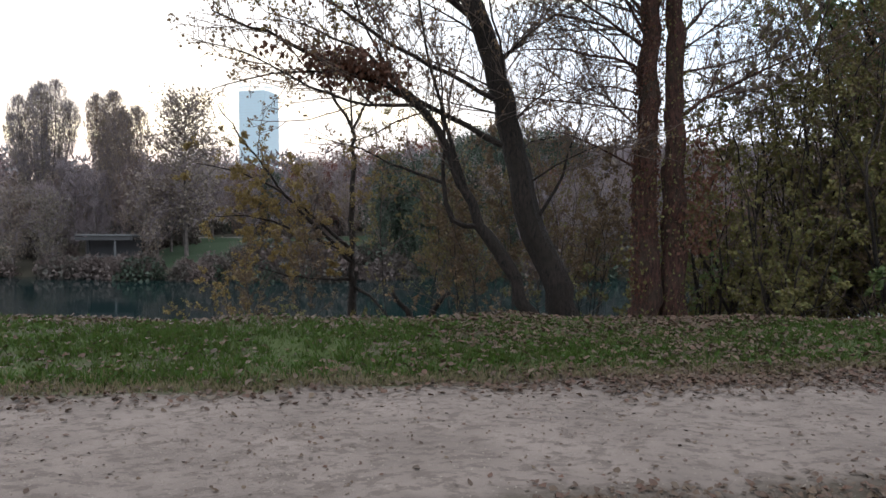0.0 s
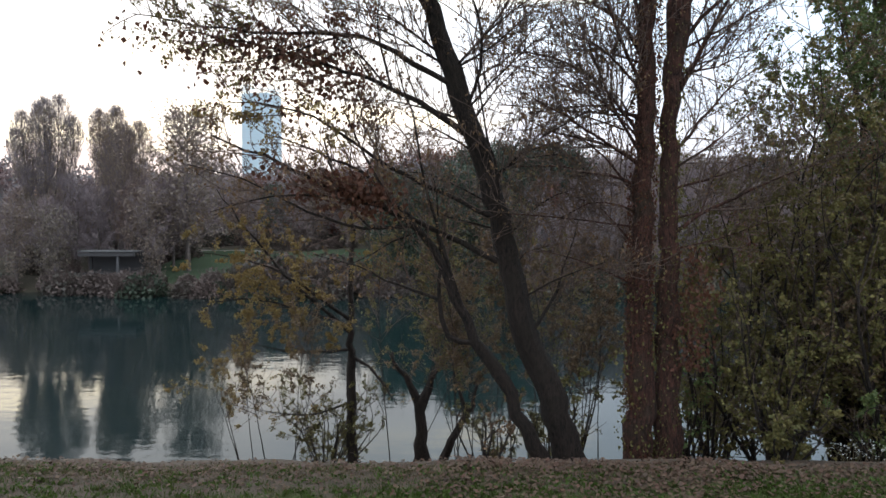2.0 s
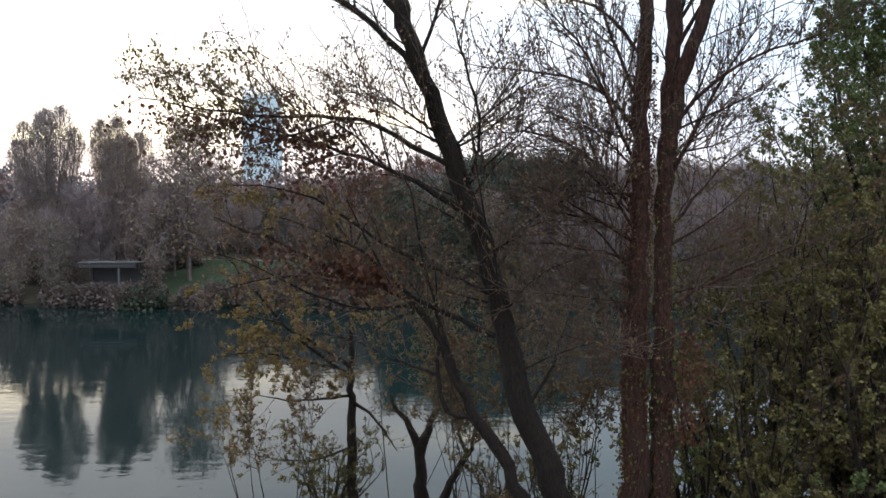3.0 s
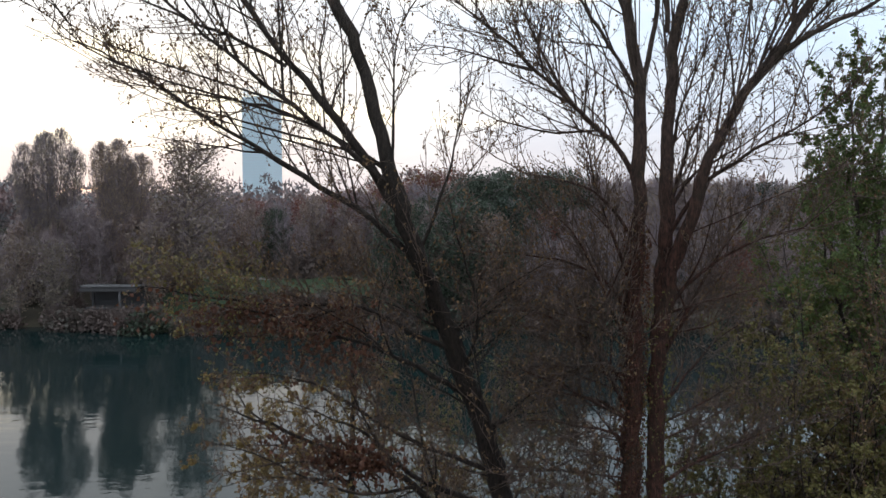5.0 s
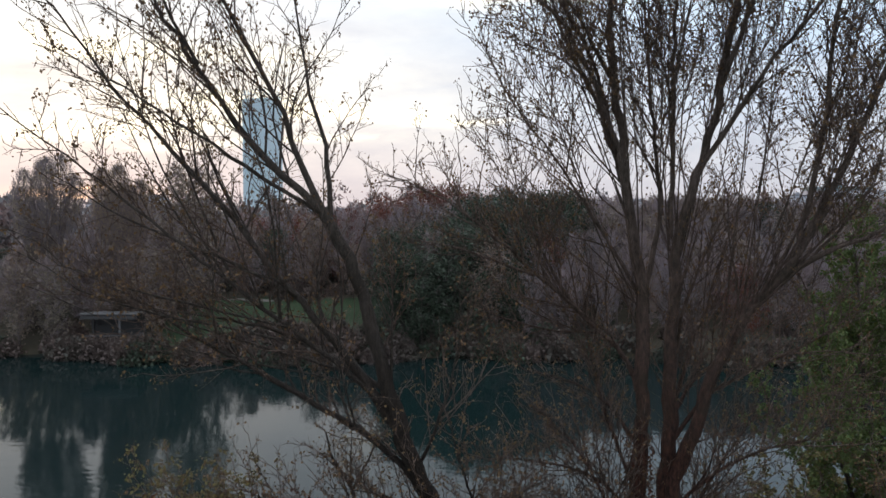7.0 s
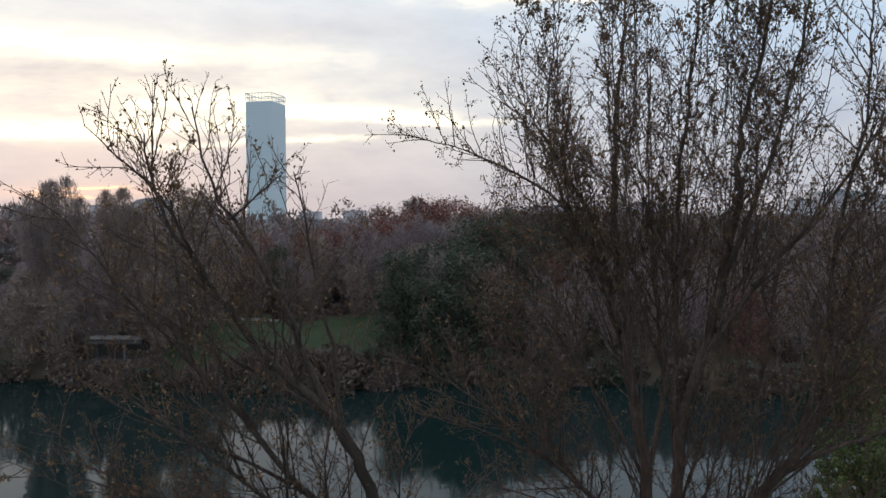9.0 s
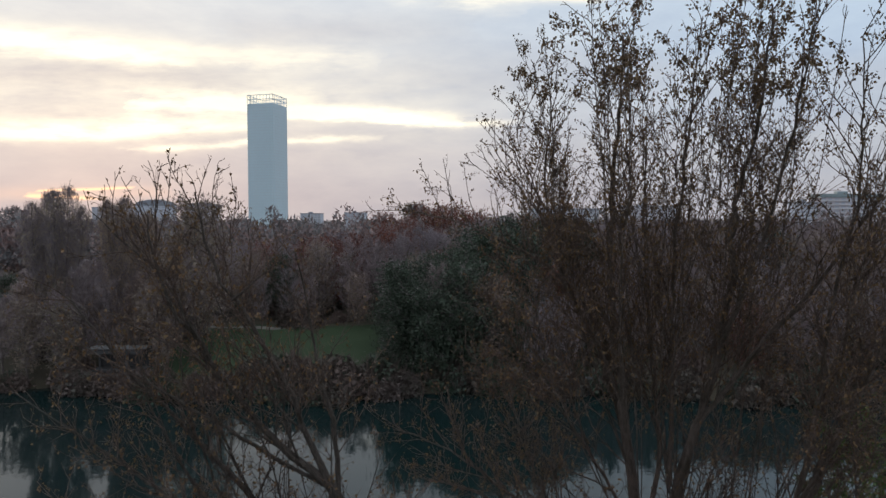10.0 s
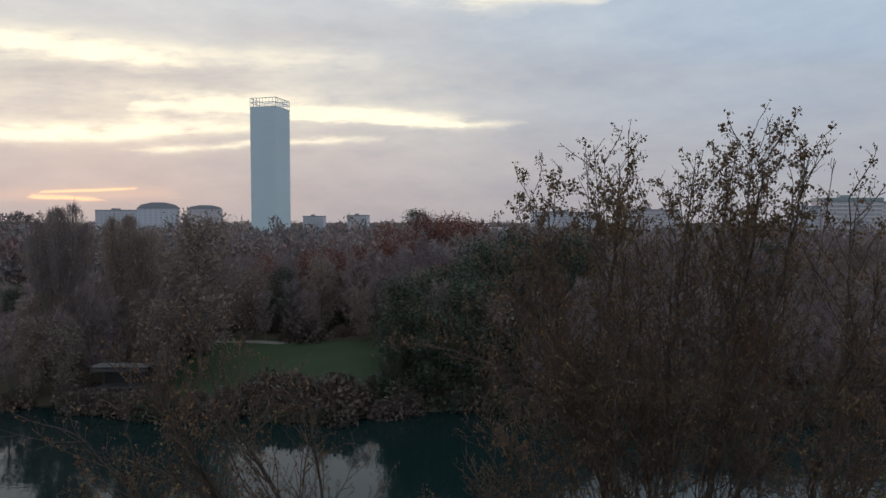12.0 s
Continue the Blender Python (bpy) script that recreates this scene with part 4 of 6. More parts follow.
climber(twin_tree, [(4.2, 13.8, -1.0), (4.1, 13.7, 0.0), (4.2, 13.8, 1.4), (4.1, 13.75, 2.6)], 260, LEAF_OLIVE, 25, "yellow-green ivy leaves", 0.12, 0.42, 0.075)
# ---- smaller trees and bushes on the slope ----
grow_tree("slender_tree", "slender tree with forked top and yellow leaves on the bank", [
    ([(-3.12, 22.6, -5.2), (-3.13, 22.6, -1.8), (-3.13, 22.6, 0.0), (-3.1, 22.5, 2.6), (-3.08, 22.4, 4.6), (-3.65, 22.4, 5.5), (-4.0, 22.4, 6.6)], 0.20, 0.03, 0.7, 1.5, 0.5, 0.4),
    ([(-3.08, 22.4, 4.5), (-2.5, 22.4, 5.6), (-2.1, 22.4, 6.7)], 0.06, 0.012, 1.4, 1.0, 0.2, 0.4),
    ([(-3.08, 22.4, 4.4), (-3.1, 22.3, 5.8), (-3.0, 22.3, 7.0)], 0.05, 0.012, 1.4, 1.0, 0.2, 0.4),
    ([(-3.13, 22.6, 0.0), (-3.9, 21.4, 1.0), (-4.8, 20.2, 2.2), (-5.7, 19.4, 3.6), (-6.5, 19.0, 4.8)], 0.08, 0.012, 1.9, 1.6, 0.2, 0.2),
    ([(-3.13, 22.6, 0.4), (-4.0, 21.3, 1.4), (-4.9, 20.0, 2.3), (-6.0, 18.6, 2.9), (-6.8, 18.2, 3.0)], 0.07, 0.010, 2.2, 1.6, 0.2, 0.1),
    ([(-3.13, 22.6, -0.6), (-4.0, 21.8, -0.5), (-5.0, 20.9, -0.3), (-6.2, 20.2, 0.2)], 0.06, 0.010, 2.2, 1.4, 0.2, 0.1),
    ([(-3.13, 22.6, 0.2), (-4.1, 21.0, 0.9), (-5.4, 19.6, 1.5), (-6.7, 18.6, 1.6)], 0.06, 0.010, 2.2, 1.5, 0.2, 0.1),
    ([(-3.13, 22.6, -2.4), (-4.2, 22.2, -2.7), (-5.3, 21.8, -2.6), (-6.7, 21.6, -2.3)], 0.045, 0.008, 2.0, 1.3, 0.2, 0.2),
    ([(-3.13, 22.6, -0.8), (-2.2, 22.3, -1.4), (-1.5, 22.1, -2.4)], 0.07, 0.02, 1.4, 1.0, 0.2, 0.3),
], 31, BARK_GREY, BARK_TWIG, LEAF_YELLOW, 17000, 0.062, fine=(3.6, 0.38, 3.2, 0.4), dense=1.4, reach=1.55, zone=(-0.3, 4.2))

grow_tree("forked_pollard", "small forked dark tree at the water edge", [
    ([(-0.72, 24.0, -5.7), (-0.78, 24.0, -4.4), (-0.85, 24.0, -2.9), (-1.2, 24.0, -2.2), (-1.6, 24.0, -1.6), (-1.9, 24.0, -0.9)], 0.33, 0.05, 1.2, 1.0, 0.6, 0.4),
    ([(-0.85, 24.0, -3.0), (-0.45, 24.0, -2.3), (-0.2, 24.0, -1.6), (0.3, 24.0, -1.2)], 0.20, 0.04, 1.8, 0.9, 0.3, 0.4),
    ([(-0.1, 24.2, -5.7), (0.3, 24.1, -4.3), (1.0, 24.0, -3.2), (1.15, 24.0, -2.7), (1.3, 24.0, -1.8)], 0.22, 0.04, 1.2, 0.9, 0.4, 0.4),
    ([(1.0, 24.0, -3.2), (0.7, 24.0, -2.4), (0.55, 24.0, -1.7)], 0.09, 0.02, 1.8, 0.8, 0.2, 0.4),
], 32, BARK_GREY, BARK_TWIG, LEAF_DARK, 500, 0.09)


def shrub(title, label, at, height, width, stems, seed, leaf_mat, leaf_n, leaf_size, per=1.8, ln=0.9, group="", r=0.03, levels=2, s0=0.06):
    rng = np.random.default_rng(seed)
    limbs = []
    slim = s0 > 0.3     # few upright stems, bare below
    for k in range(max(3, stems // 3) if slim else stems):
        a = rng.uniform(0, 2 * np.pi)
        w = width * 0.5 * math.sqrt(rng.uniform(0.05, 1))
        tip = (at[0] + math.cos(a) * w, at[1] + math.sin(a) * w * 0.8, at[2] + height * rng.uniform(0.6, 1.0))
        fan = 0.35 if slim else 0.15
        foot = (at[0] + math.cos(a) * w * fan, at[1] + math.sin(a) * w * fan, at[2] - 0.25)
        mid = tuple(foot[i] * 0.55 + tip[i] * 0.45 + (rng.normal(0, 0.11 * width) if i < 2 else 0.08 * height) for i in range(3))
        bend = tuple(mid[i] * 0.45 + tip[i] * 0.55 + rng.normal(0, 0.05 * width) for i in range(3))
        limbs.append(([foot, mid, bend, tip], r * rng.uniform(0.7, 1.2), 0.006, per * (2.6 if slim else 1.0), ln * rng.uniform(0.7, 1.2) * (1.15 if slim else 1.0), s0, 0.12))
    return grow_tree(title, label, limbs, seed, BARK_GREY, BARK_TWIG, leaf_mat, leaf_n, leaf_size, levels, 0.4, group, "bush", fine=(3.0, 0.42, 3.0, 0.4), dense=0.85, reach=1.45)


def ground_z(x, y):
    return float(ground_height(np.array(x), np.array(y)))


SHRUBS = [
    # x, y, height, width, stems, leaves, how many, leaf size
    (-4.2, 23.6, 4.2, 5.0, 20, LEAF_OLIVE, 9000, 0.062, "loose olive-leaved willow bush by the water"),
    (1.9, 22.6, 3.2, 3.0, 9, LEAF_OLIVE, 3000, 0.06, "thin twiggy brown bush on the slope"),
    (3.6, 22.4, 3.6, 3.2, 9, LEAF_OLIVE, 3000, 0.06, "thin twiggy brown bush on the slope"),
    (1.2, 18.0, 7.4, 4.4, 14, LEAF_BROWN, 6400, 0.068, "thicket of thin stems with brown leaves on the slope"),
    (3.2, 17.0, 6.2, 3.6, 12, LEAF_BROWN, 5200, 0.068, "thicket of thin stems with brown leaves on the slope"),
    (-5.9, 21.2, 6.0, 3.6, 6, LEAF_YELLOW, 2600, 0.07, "thicket of thin stems with yellow-brown leaves on the slope"),
    (-1.3, 19.4, 8.8, 4.4, 8, LEAF_WILLOW, 5200, 0.060, "thicket of thin stems with olive-yellow leaves on the slope"),
    (0.7, 20.8, 9.8, 4.6, 9, LEAF_WILLOW, 6000, 0.060, "thicket of thin stems with olive-yellow leaves on the slope"),
    (2.7, 19.8, 9.2, 4.2, 8, LEAF_WILLOW, 4800, 0.060, "thicket of thin stems with olive-yellow leaves on the slope"),
    (4.6, 21.4, 10.0, 4.4, 9, LEAF_BROWN, 5000, 0.062, "thicket of thin stems with brown leaves on the slope"),
    (-4.6, 18.6, 6.4, 3.6, 5, LEAF_BROWN, 2600, 0.062, "thicket of thin stems with brown leaves on the slope"),
    (6.8, 15.4, 11.6, 4.4, 6, LEAF_OLIVE, 3600, 0.065, "thicket of tall thin saplings with clinging leaves"),
    (9.2, 15.0, 11.4, 4.4, 6, LEAF_DARK, 3400, 0.065, "thicket of tall thin saplings with clinging leaves"),
    (8.8, 12.6, 1.5, 3.4, 12, LEAF_GREEN, 1800, 0.07, "low dark leafy undergrowth on the grass edge"),
    (11.2, 12.3, 1.5, 3.4, 12, LEAF_GREEN, 1800, 0.07, "low dark leafy undergrowth on the grass edge"),
    (6.9, 13.0, 1.3, 2.4, 12, LEAF_OLIVE, 2000, 0.07, "low dark leafy undergrowth on the grass edge"),
    (3.2, 15.8, 3.4, 2.0, 8, LEAF_OLIVE, 700, 0.08, "low twiggy undergrowth beside the trunks"),
    (5.6, 15.2, 3.0, 2.2, 8, LEAF_GREEN, 1000, 0.08, "low leafy undergrowth beside the trunks"),
    (1.0, 14.6, 1.9, 2.0, 7, LEAF_DARK, 300, 0.07, "low twiggy undergrowth beside the trunks"),
    (6.6, 15.6, 5.2, 2.6, 8, LEAF_OLIVE, 1400, 0.09, "thin-stemmed sapling thicket on the slope"),
    (8.2, 16.2, 9.6, 6.0, 20, LEAF_OLIVE, 17000, 0.085, "tall dense bush with olive and yellow leaves"),
    (10.8, 16.8, 10.2, 7.0, 22, LEAF_OLIVE, 21000, 0.090, "tall bush with olive and brown leaves"),
    (13.8, 18.2, 11.6, 7.0, 22, LEAF_GREEN, 19000, 0.105, "tall dense bush with green leaves"),
    (7.2, 13.6, 4.4, 2.6, 10, LEAF_OLIVE, 2400, 0.085, "leafy thicket with yellowing leaves on the slope"),
    (10.0, 13.6, 4.6, 4.0, 12, LEAF_BROWN, 3000, 0.085, "low dark leafy bush on the grass edge"),
    (12.2, 13.8, 5.0, 4.5, 13, LEAF_OLIVE, 5000, 0.09, "low dark leafy bush on the grass edge"),
    (9.8, 15.4, 10.6, 5.0, 13, LEAF_WILLOW, 12000, 0.080, "tall loose bush with olive-yellow leaves on the slope"),
    (12.4, 16.4, 11.4, 5.0, 14, LEAF_GREEN, 13000, 0.088, "tall dense bush with green leaves"),
    (9.7, 13.9, 7.4, 4.2, 15, LEAF_OLIVE, 13000, 0.072, "tall leafy bush with olive leaves at the grass edge"),
    (11.4, 14.6, 8.6, 4.2, 14, LEAF_GREEN, 11000, 0.078, "tall leafy bush with green leaves at the grass edge"),
    (8.4, 21.0, 7.5, 5.0, 10, LEAF_OLIVE, 7000, 0.12, "loose bush with yellowing leaves"),
]
for k, (x, y, h, w, st, lm, n, size, label) in enumerate(SHRUBS):
    shrub("bush", label, (x, y, ground_z(x, y)), h, w, st, 100 + k, lm, n, size, per=2.4, ln=0.3 + 0.14 * h, r=0.021 if "thicket of" in label else 0.02 + 0.004 * h, group="bushes on the bank", s0=0.42 if "thicket of" in label else 0.06)

grow_tree("green_leaved_tree", "tall tree still in green leaf on the bank", [
    ([(12.6, 18.6, -3.6), (12.7, 18.7, 1.0), (12.8, 18.8, 5.0), (12.9, 18.9, 9.0), (13.0, 19.0, 13.6)], 0.24, 0.02, 1.6, 2.0, 0.35, 0.35),
    ([(12.7, 18.7, 3.0), (11.7, 18.4, 6.5), (11.0, 18.2, 9.4), (10.6, 18.1, 11.6)], 0.10, 0.015, 1.9, 1.6, 0.25, 0.4),
    ([(12.8, 18.8, 6.0), (12.0, 18.4, 9.0), (11.7, 18.2, 11.2), (11.4, 18.0, 13.6)], 0.09, 0.015, 1.9, 1.5, 0.25, 0.4),
    ([(12.8, 18.8, 5.0), (14.0, 19.0, 8.0), (14.6, 19.2, 10.6), (14.9, 19.3, 12.8)], 0.10, 0.015, 1.9, 1.6, 0.25, 0.4),
    ([(12.7, 18.7, 2.4), (11.6, 18.0, 4.4), (10.5, 17.6, 6.0), (9.8, 17.4, 7.4)], 0.08, 0.015, 1.8, 1.4, 0.25, 0.3),
    ([(12.7, 18.7, 3.6), (11.6, 17.9, 6.0), (10.7, 17.4, 7.8), (10.2, 17.1, 9.2), (10.0, 17.0, 10.2)], 0.08, 0.012, 2.0, 1.4, 0.2, 0.35),
    ([(12.7, 18.7, 2.8), (11.9, 19.4, 5.0), (10.8, 20.0, 7.0), (10.0, 20.3, 9.0)], 0.08, 0.012, 2.0, 1.4, 0.2, 0.3),
], 41, BARK_GREY, BARK_TWIG, LEAF_GREEN, 40000, 0.080, levels=2, dense=2.3, reach=1.95, high=0.05, tufts=[(8.8, 13.0, 9.6, 14.6, 8000, 0.080, LEAF_GREEN, "green leaves of the upper crown")])

# ---- far bank: poplars, woods, lawn edge ----


def slivers(pos, d, length, width, rng):
    """Thin flat twig tips, three corners each."""
    n = len(pos)
    side = np.cross(d, rng.normal(0, 1, (n, 3)))
    side /= np.linalg.norm(side, axis=1)[:, None] + 1e-9
    w = side * (np.broadcast_to(width, n) * 0.5)[:, None]
    return np.stack([pos - w, pos + w, pos + d * np.broadcast_to(length, n)[:, None]], 1).reshape(-1, 3)


def far_tree(title, label, height, width, seed, crown_mat, bark_mat, twig_n, leaf_n, leaf_size, shape="broad", base_clear=0.10, group="trees on the far bank", twig_mat=None):
    """A tree seen from afar: trunk with limbs, fine twigs and small leaves."""
    rng = np.random.default_rng(seed)
    top = thing(title, label, "tree", group)
    wood = Tubes()
    lines = [curve_through([(0, 0, -0.5), (rng.normal(0, 0.2), rng.normal(0, 0.2), height * 0.4), (rng.normal(0, 0.4), rng.normal(0, 0.4), height * 0.93)], 1.5)]
    wood.add(lines[0], 0.012 * height + 0.06, 0.03, 7, 0.8)
    n_limb = (26 if height > 24 else 18) if shape != "conifer" else 0
    for k in range(n_limb):
        s = base_clear + (0.88 - base_clear) * (k + rng.random()) / n_limb
        a = k * 2.4 + rng.normal(0, 0.4)
        z0 = height * s
        if shape == "broad":
            reach = width * 0.5 * math.sin(math.pi * min(0.98, (s - base_clear) / (1 - base_clear) * 0.72 + 0.25)) * rng.uniform(0.75, 1.1)
            rise = height * 0.20 * rng.uniform(0.6, 1.3)
        elif shape == "vase":
            reach = width * 0.5 * rng.uniform(0.65, 1.05) * (1.05 - 0.5 * s)
            rise = height * (0.50 * (1 - s) + 0.08)
        else:
            reach = width * 0.5 * rng.uniform(0.6, 1.05)
            rise = height * 0.22
        tip = np.array([math.cos(a) * reach, math.sin(a) * reach, min(z0 + rise, height * 0.99)])
        p0 = np.array([0, 0, z0])
        midp = p0 * 0.5 + tip * 0.5 + np.array([math.cos(a) * reach * 0.12, math.sin(a) * reach * 0.12, -0.1 * rise])
        ln = curve_through([p0, midp, tip], 1.8)
        lines.append(ln)
        wood.add(ln, 0.004 * height + 0.02, 0.02, 4)
    link_part("trunk", wood.mesh("trunk", bark_mat), top)
    # fine twigs out of the limbs
    if twig_n:
        pick = rng.integers(1 if len(lines) > 1 else 0, len(lines), twig_n)
        pos = np.array([lines[i][int(rng.uniform(0.25, 1) * (len(lines[i]) - 1))] for i in pick]) + rng.normal(0, 0.25, (twig_n, 3))
        out = pos * np.array([1, 1, 0])
        out /= np.linalg.norm(out, axis=1)[:, None] + 1e-6
        d = out * rng.uniform(0.1, 0.8, (twig_n, 1)) + np.array([0, 0, 0.75 if shape != "broad" else 0.5]) + rng.normal(0, 0.38, (twig_n, 3))
        d /= np.linalg.norm(d, axis=1)[:, None]
        co = slivers(pos, d, rng.uniform(0.8, 2.4, twig_n) * height / 20, rng.uniform(0.05, 0.11, twig_n), rng)
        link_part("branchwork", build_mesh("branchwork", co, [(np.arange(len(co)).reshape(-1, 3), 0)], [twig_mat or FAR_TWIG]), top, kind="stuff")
    if leaf_n:
        if shape == "conifer":
            z = height * (0.08 + 0.92 * rng.uniform(0, 1, leaf_n) ** 1.35)
            rad = width * 0.5 * (1 - z / height) ** 0.75 * np.sqrt(rng.uniform(0.15, 1, leaf_n)) * (0.8 + 0.25 * np.sin(z * 2.6))
            a = rng.uniform(0, 2 * np.pi, leaf_n)
            pos = np.stack([np.cos(a) * rad, np.sin(a) * rad, z - rad * 0.25], 1)
        else:
            pick = rng.integers(1, len(lines), leaf_n)
            pos = np.array([lines[i][int(rng.uniform(0.3, 1) * (len(lines[i]) - 1))] for i in pick])
            tufts = rng.normal(0, 1, (len(lines) * 5, 3)) * np.array([0.12, 0.12, 0.08] if shape == "broad" else [0.045, 0.045, 0.05]) * width
            pos = pos + tufts[rng.integers(0, len(tufts), leaf_n)] + rng.normal(0, 0.028 * width, (leaf_n, 3))
        d = rng.normal(0, 1, (leaf_n, 3))
        d /= np.linalg.norm(d, axis=1)[:, None]
        co = slivers(pos, d, leaf_size * rng.uniform(0.7, 1.4, leaf_n), leaf_size * rng.uniform(0.6, 1.1, leaf_n), rng)
        link_part("crown", build_mesh("crown", co, [(np.arange(len(co)).reshape(-1, 3), 0)], [crown_mat]), top, kind="stuff")
    return top


def set_at(ob, x, y, z, turn=0.0, size=1.0):
    ob.matrix_basis = pose(x, y, z, 0, 0, turn) @ Matrix.Diagonal((size, size, size, 1))


def copy_at(ob, x, y, z, turn, size):
    twin = copy_thing(ob, pose(x, y, z, 0, 0, turn))
    twin.scale = (size, size, size)
    return twin


def poplar_tree(label, height, lobes, seed, leaf_share, at):
    """A poplar of several upright lobes, each (sideways, depth, top, length, radius)."""
    rng = np.random.default_rng(seed)
    top = thing("poplar", label, "tree", "trees on the far bank", at)
    wood, twigs, leaves = Tubes(), [], []
    wood.add(curve_through([(0, 0, -0.5), (0.1, 0, height * 0.12), (0, 0.1, height * 0.3)], 1.5), 0.55, 0.35, 9)
    for dx, dy, peak, length, radius in lobes:
        low = peak - length
        axis = curve_through([(0, 0, height * rng.uniform(0.05, 0.22)), (dx * 0.55, dy * 0.55, max(low * 0.75, height * 0.26)), (dx * 0.95, dy * 0.95, low + length * 0.45), (dx, dy, peak - 0.4)], 1.2)
        wood.add(axis, 0.22, 0.03, 6, 0.8)
        for side in sprouts(axis, 1.1, radius * 1.25, rng, 0.3, 0.55, 0.9, 3, 0.1, 0.3):
            wood.add(side, 0.05, 0.015, 3)
        n = int(130 * length)
        # upright brush that fills the lobe, rounded at its top
        el = rng.uniform(-1, 1, n)
        a = rng.uniform(0, 2 * np.pi, n)
        rad = radius * np.sqrt(np.clip(1 - np.abs(el) ** 4.0, 0, 1)) * np.sqrt(rng.uniform(0, 1, n)) * np.interp(el, [-1, 0.3, 1], [0.4, 1, 1])
        lean = np.interp(el, [-1, 0.5], [0.62, 1.0])
        pos = np.stack([dx * lean + np.cos(a) * rad, dy * lean + np.sin(a) * rad, peak - length * 0.5 + el * length * 0.5 - 0.7], 1)
        d = np.stack([np.cos(a) * 0.25, np.sin(a) * 0.25, np.ones(n)], 1) + rng.normal(0, 0.16, (n, 3))
        d /= np.linalg.norm(d, axis=1)[:, None]
        twigs.append(slivers(pos, d, rng.uniform(0.7, 1.5, n), rng.uniform(0.05, 0.10, n), rng))
        m = int(n * leaf_share)
        seeds = pos[rng.integers(0, n, m // 9 + 1)]
        p = seeds[rng.integers(0, len(seeds), m)] + rng.normal(0, 1, (m, 3)) * np.array([0.24, 0.24, 0.42])
        d = rng.normal(0, 1, (m, 3))
        d /= np.linalg.norm(d, axis=1)[:, None]
        leaves.append(slivers(p, d, rng.uniform(0.18, 0.34, m), rng.uniform(0.14, 0.26, m), rng))
    link_part("trunk", wood.mesh("trunk", BARK_FAR), top)
    for title, bits, mat in (("branchwork", twigs, FAR_TWIG), ("crown", leaves, FAR_POPLAR)):
        co = np.concatenate(bits)
        link_part(title, build_mesh(title, co, [(np.arange(len(co)).reshape(-1, 3), 0)], [mat]), top, kind="stuff")
    return top


poplar_tree("tall pale poplar with fine upright branches", 30.0, [(-4.9, 0.6, 24.6, 11.5, 1.7), (-3.0, -0.9, 27.3, 14.0, 1.9), (-1.2, 0.9, 29.0, 16.0, 2.0), (1.0, -1.2, 29.3, 15.5, 2.0), (2.9, -0.3, 30.0, 16.0, 2.1), (4.9, 0.5, 26.6, 12.5, 1.7)], 51, 1.0, (-68.2, 112, -4.8))
poplar_tree("tall grey-green poplar beside the lake", 28.0, [(-3.4, 0.3, 27.6, 17.0, 2.0), (-0.1, -0.4, 28.0, 22.0, 2.5), (3.4, 0.4, 25.6, 17.0, 2.4), (1.4, -0.8, 25.0, 18.0, 2.2), (-1.8, 0.9, 24.5, 17.0, 2.2)], 52, 2.4, (-55.4, 112, -4.8))
maple = far_tree("autumn_tree", "broad tree with thin brownish-yellow foliage", 28.5, 13.5, 53, FAR_LEAF, BARK_FAR, 2600, 6000, 0.42, "broad", 0.14)
set_at(maple, -43.8, 112, -4.8)

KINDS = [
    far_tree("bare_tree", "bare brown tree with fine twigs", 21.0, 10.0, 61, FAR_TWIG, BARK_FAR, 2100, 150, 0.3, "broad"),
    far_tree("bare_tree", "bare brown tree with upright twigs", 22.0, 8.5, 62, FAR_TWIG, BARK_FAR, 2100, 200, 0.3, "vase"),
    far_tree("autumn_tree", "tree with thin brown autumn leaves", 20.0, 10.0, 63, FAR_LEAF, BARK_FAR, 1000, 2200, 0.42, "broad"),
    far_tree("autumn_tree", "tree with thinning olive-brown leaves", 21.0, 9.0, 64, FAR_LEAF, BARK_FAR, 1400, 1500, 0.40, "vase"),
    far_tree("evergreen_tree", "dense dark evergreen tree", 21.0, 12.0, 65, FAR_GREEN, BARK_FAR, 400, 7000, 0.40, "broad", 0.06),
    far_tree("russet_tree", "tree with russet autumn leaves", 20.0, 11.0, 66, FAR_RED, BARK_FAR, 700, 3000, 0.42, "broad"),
]
spots = [(-20, 136), (22, 108), (-28, 139), (30, 114), (6, 112), (-11, 178)]
for ob, (x, y) in zip(KINDS, spots):
    set_at(ob, x, y, ground_z(x, y) - 0.2, 0, 1.05 if y > 170 else 0.62 if 12 < x < 40 else 0.85)

rng = np.random.default_rng(7)
taken = [(-68, 112), (-55.4, 112), (-52.0, 113), (-43.8, 112)] + spots


for x, y, size in ((-4, 172, 1.16), (3, 182, 1.2), (-18, 186, 1.12), (-7, 190, 1.24), (-1, 196, 1.24), (8, 190, 1.12)):
    copy_at(KINDS[5], x, y, -0.6, 40 * x, size)
    taken.append((x, y))


for x, y, size in ((11, 115, 0.86), (-3, 119, 0.84), (-9.5, 120, 0.74), (-6, 114, 0.66), (1.5, 114, 0.88), (9, 126, 1.0), (15, 124, 0.98), (20, 131, 1.04), (13, 134, 1.06), (25, 136, 1.05), (5, 130, 0.98)):
    copy_at(KINDS[4], x, y, ground_z(x, y) - 0.2, 70 * x, size)
    taken.append((x, y))


def free(x, y, gap):
    return all((x - a) ** 2 + (y - b) ** 2 > gap * gap for a, b in taken)


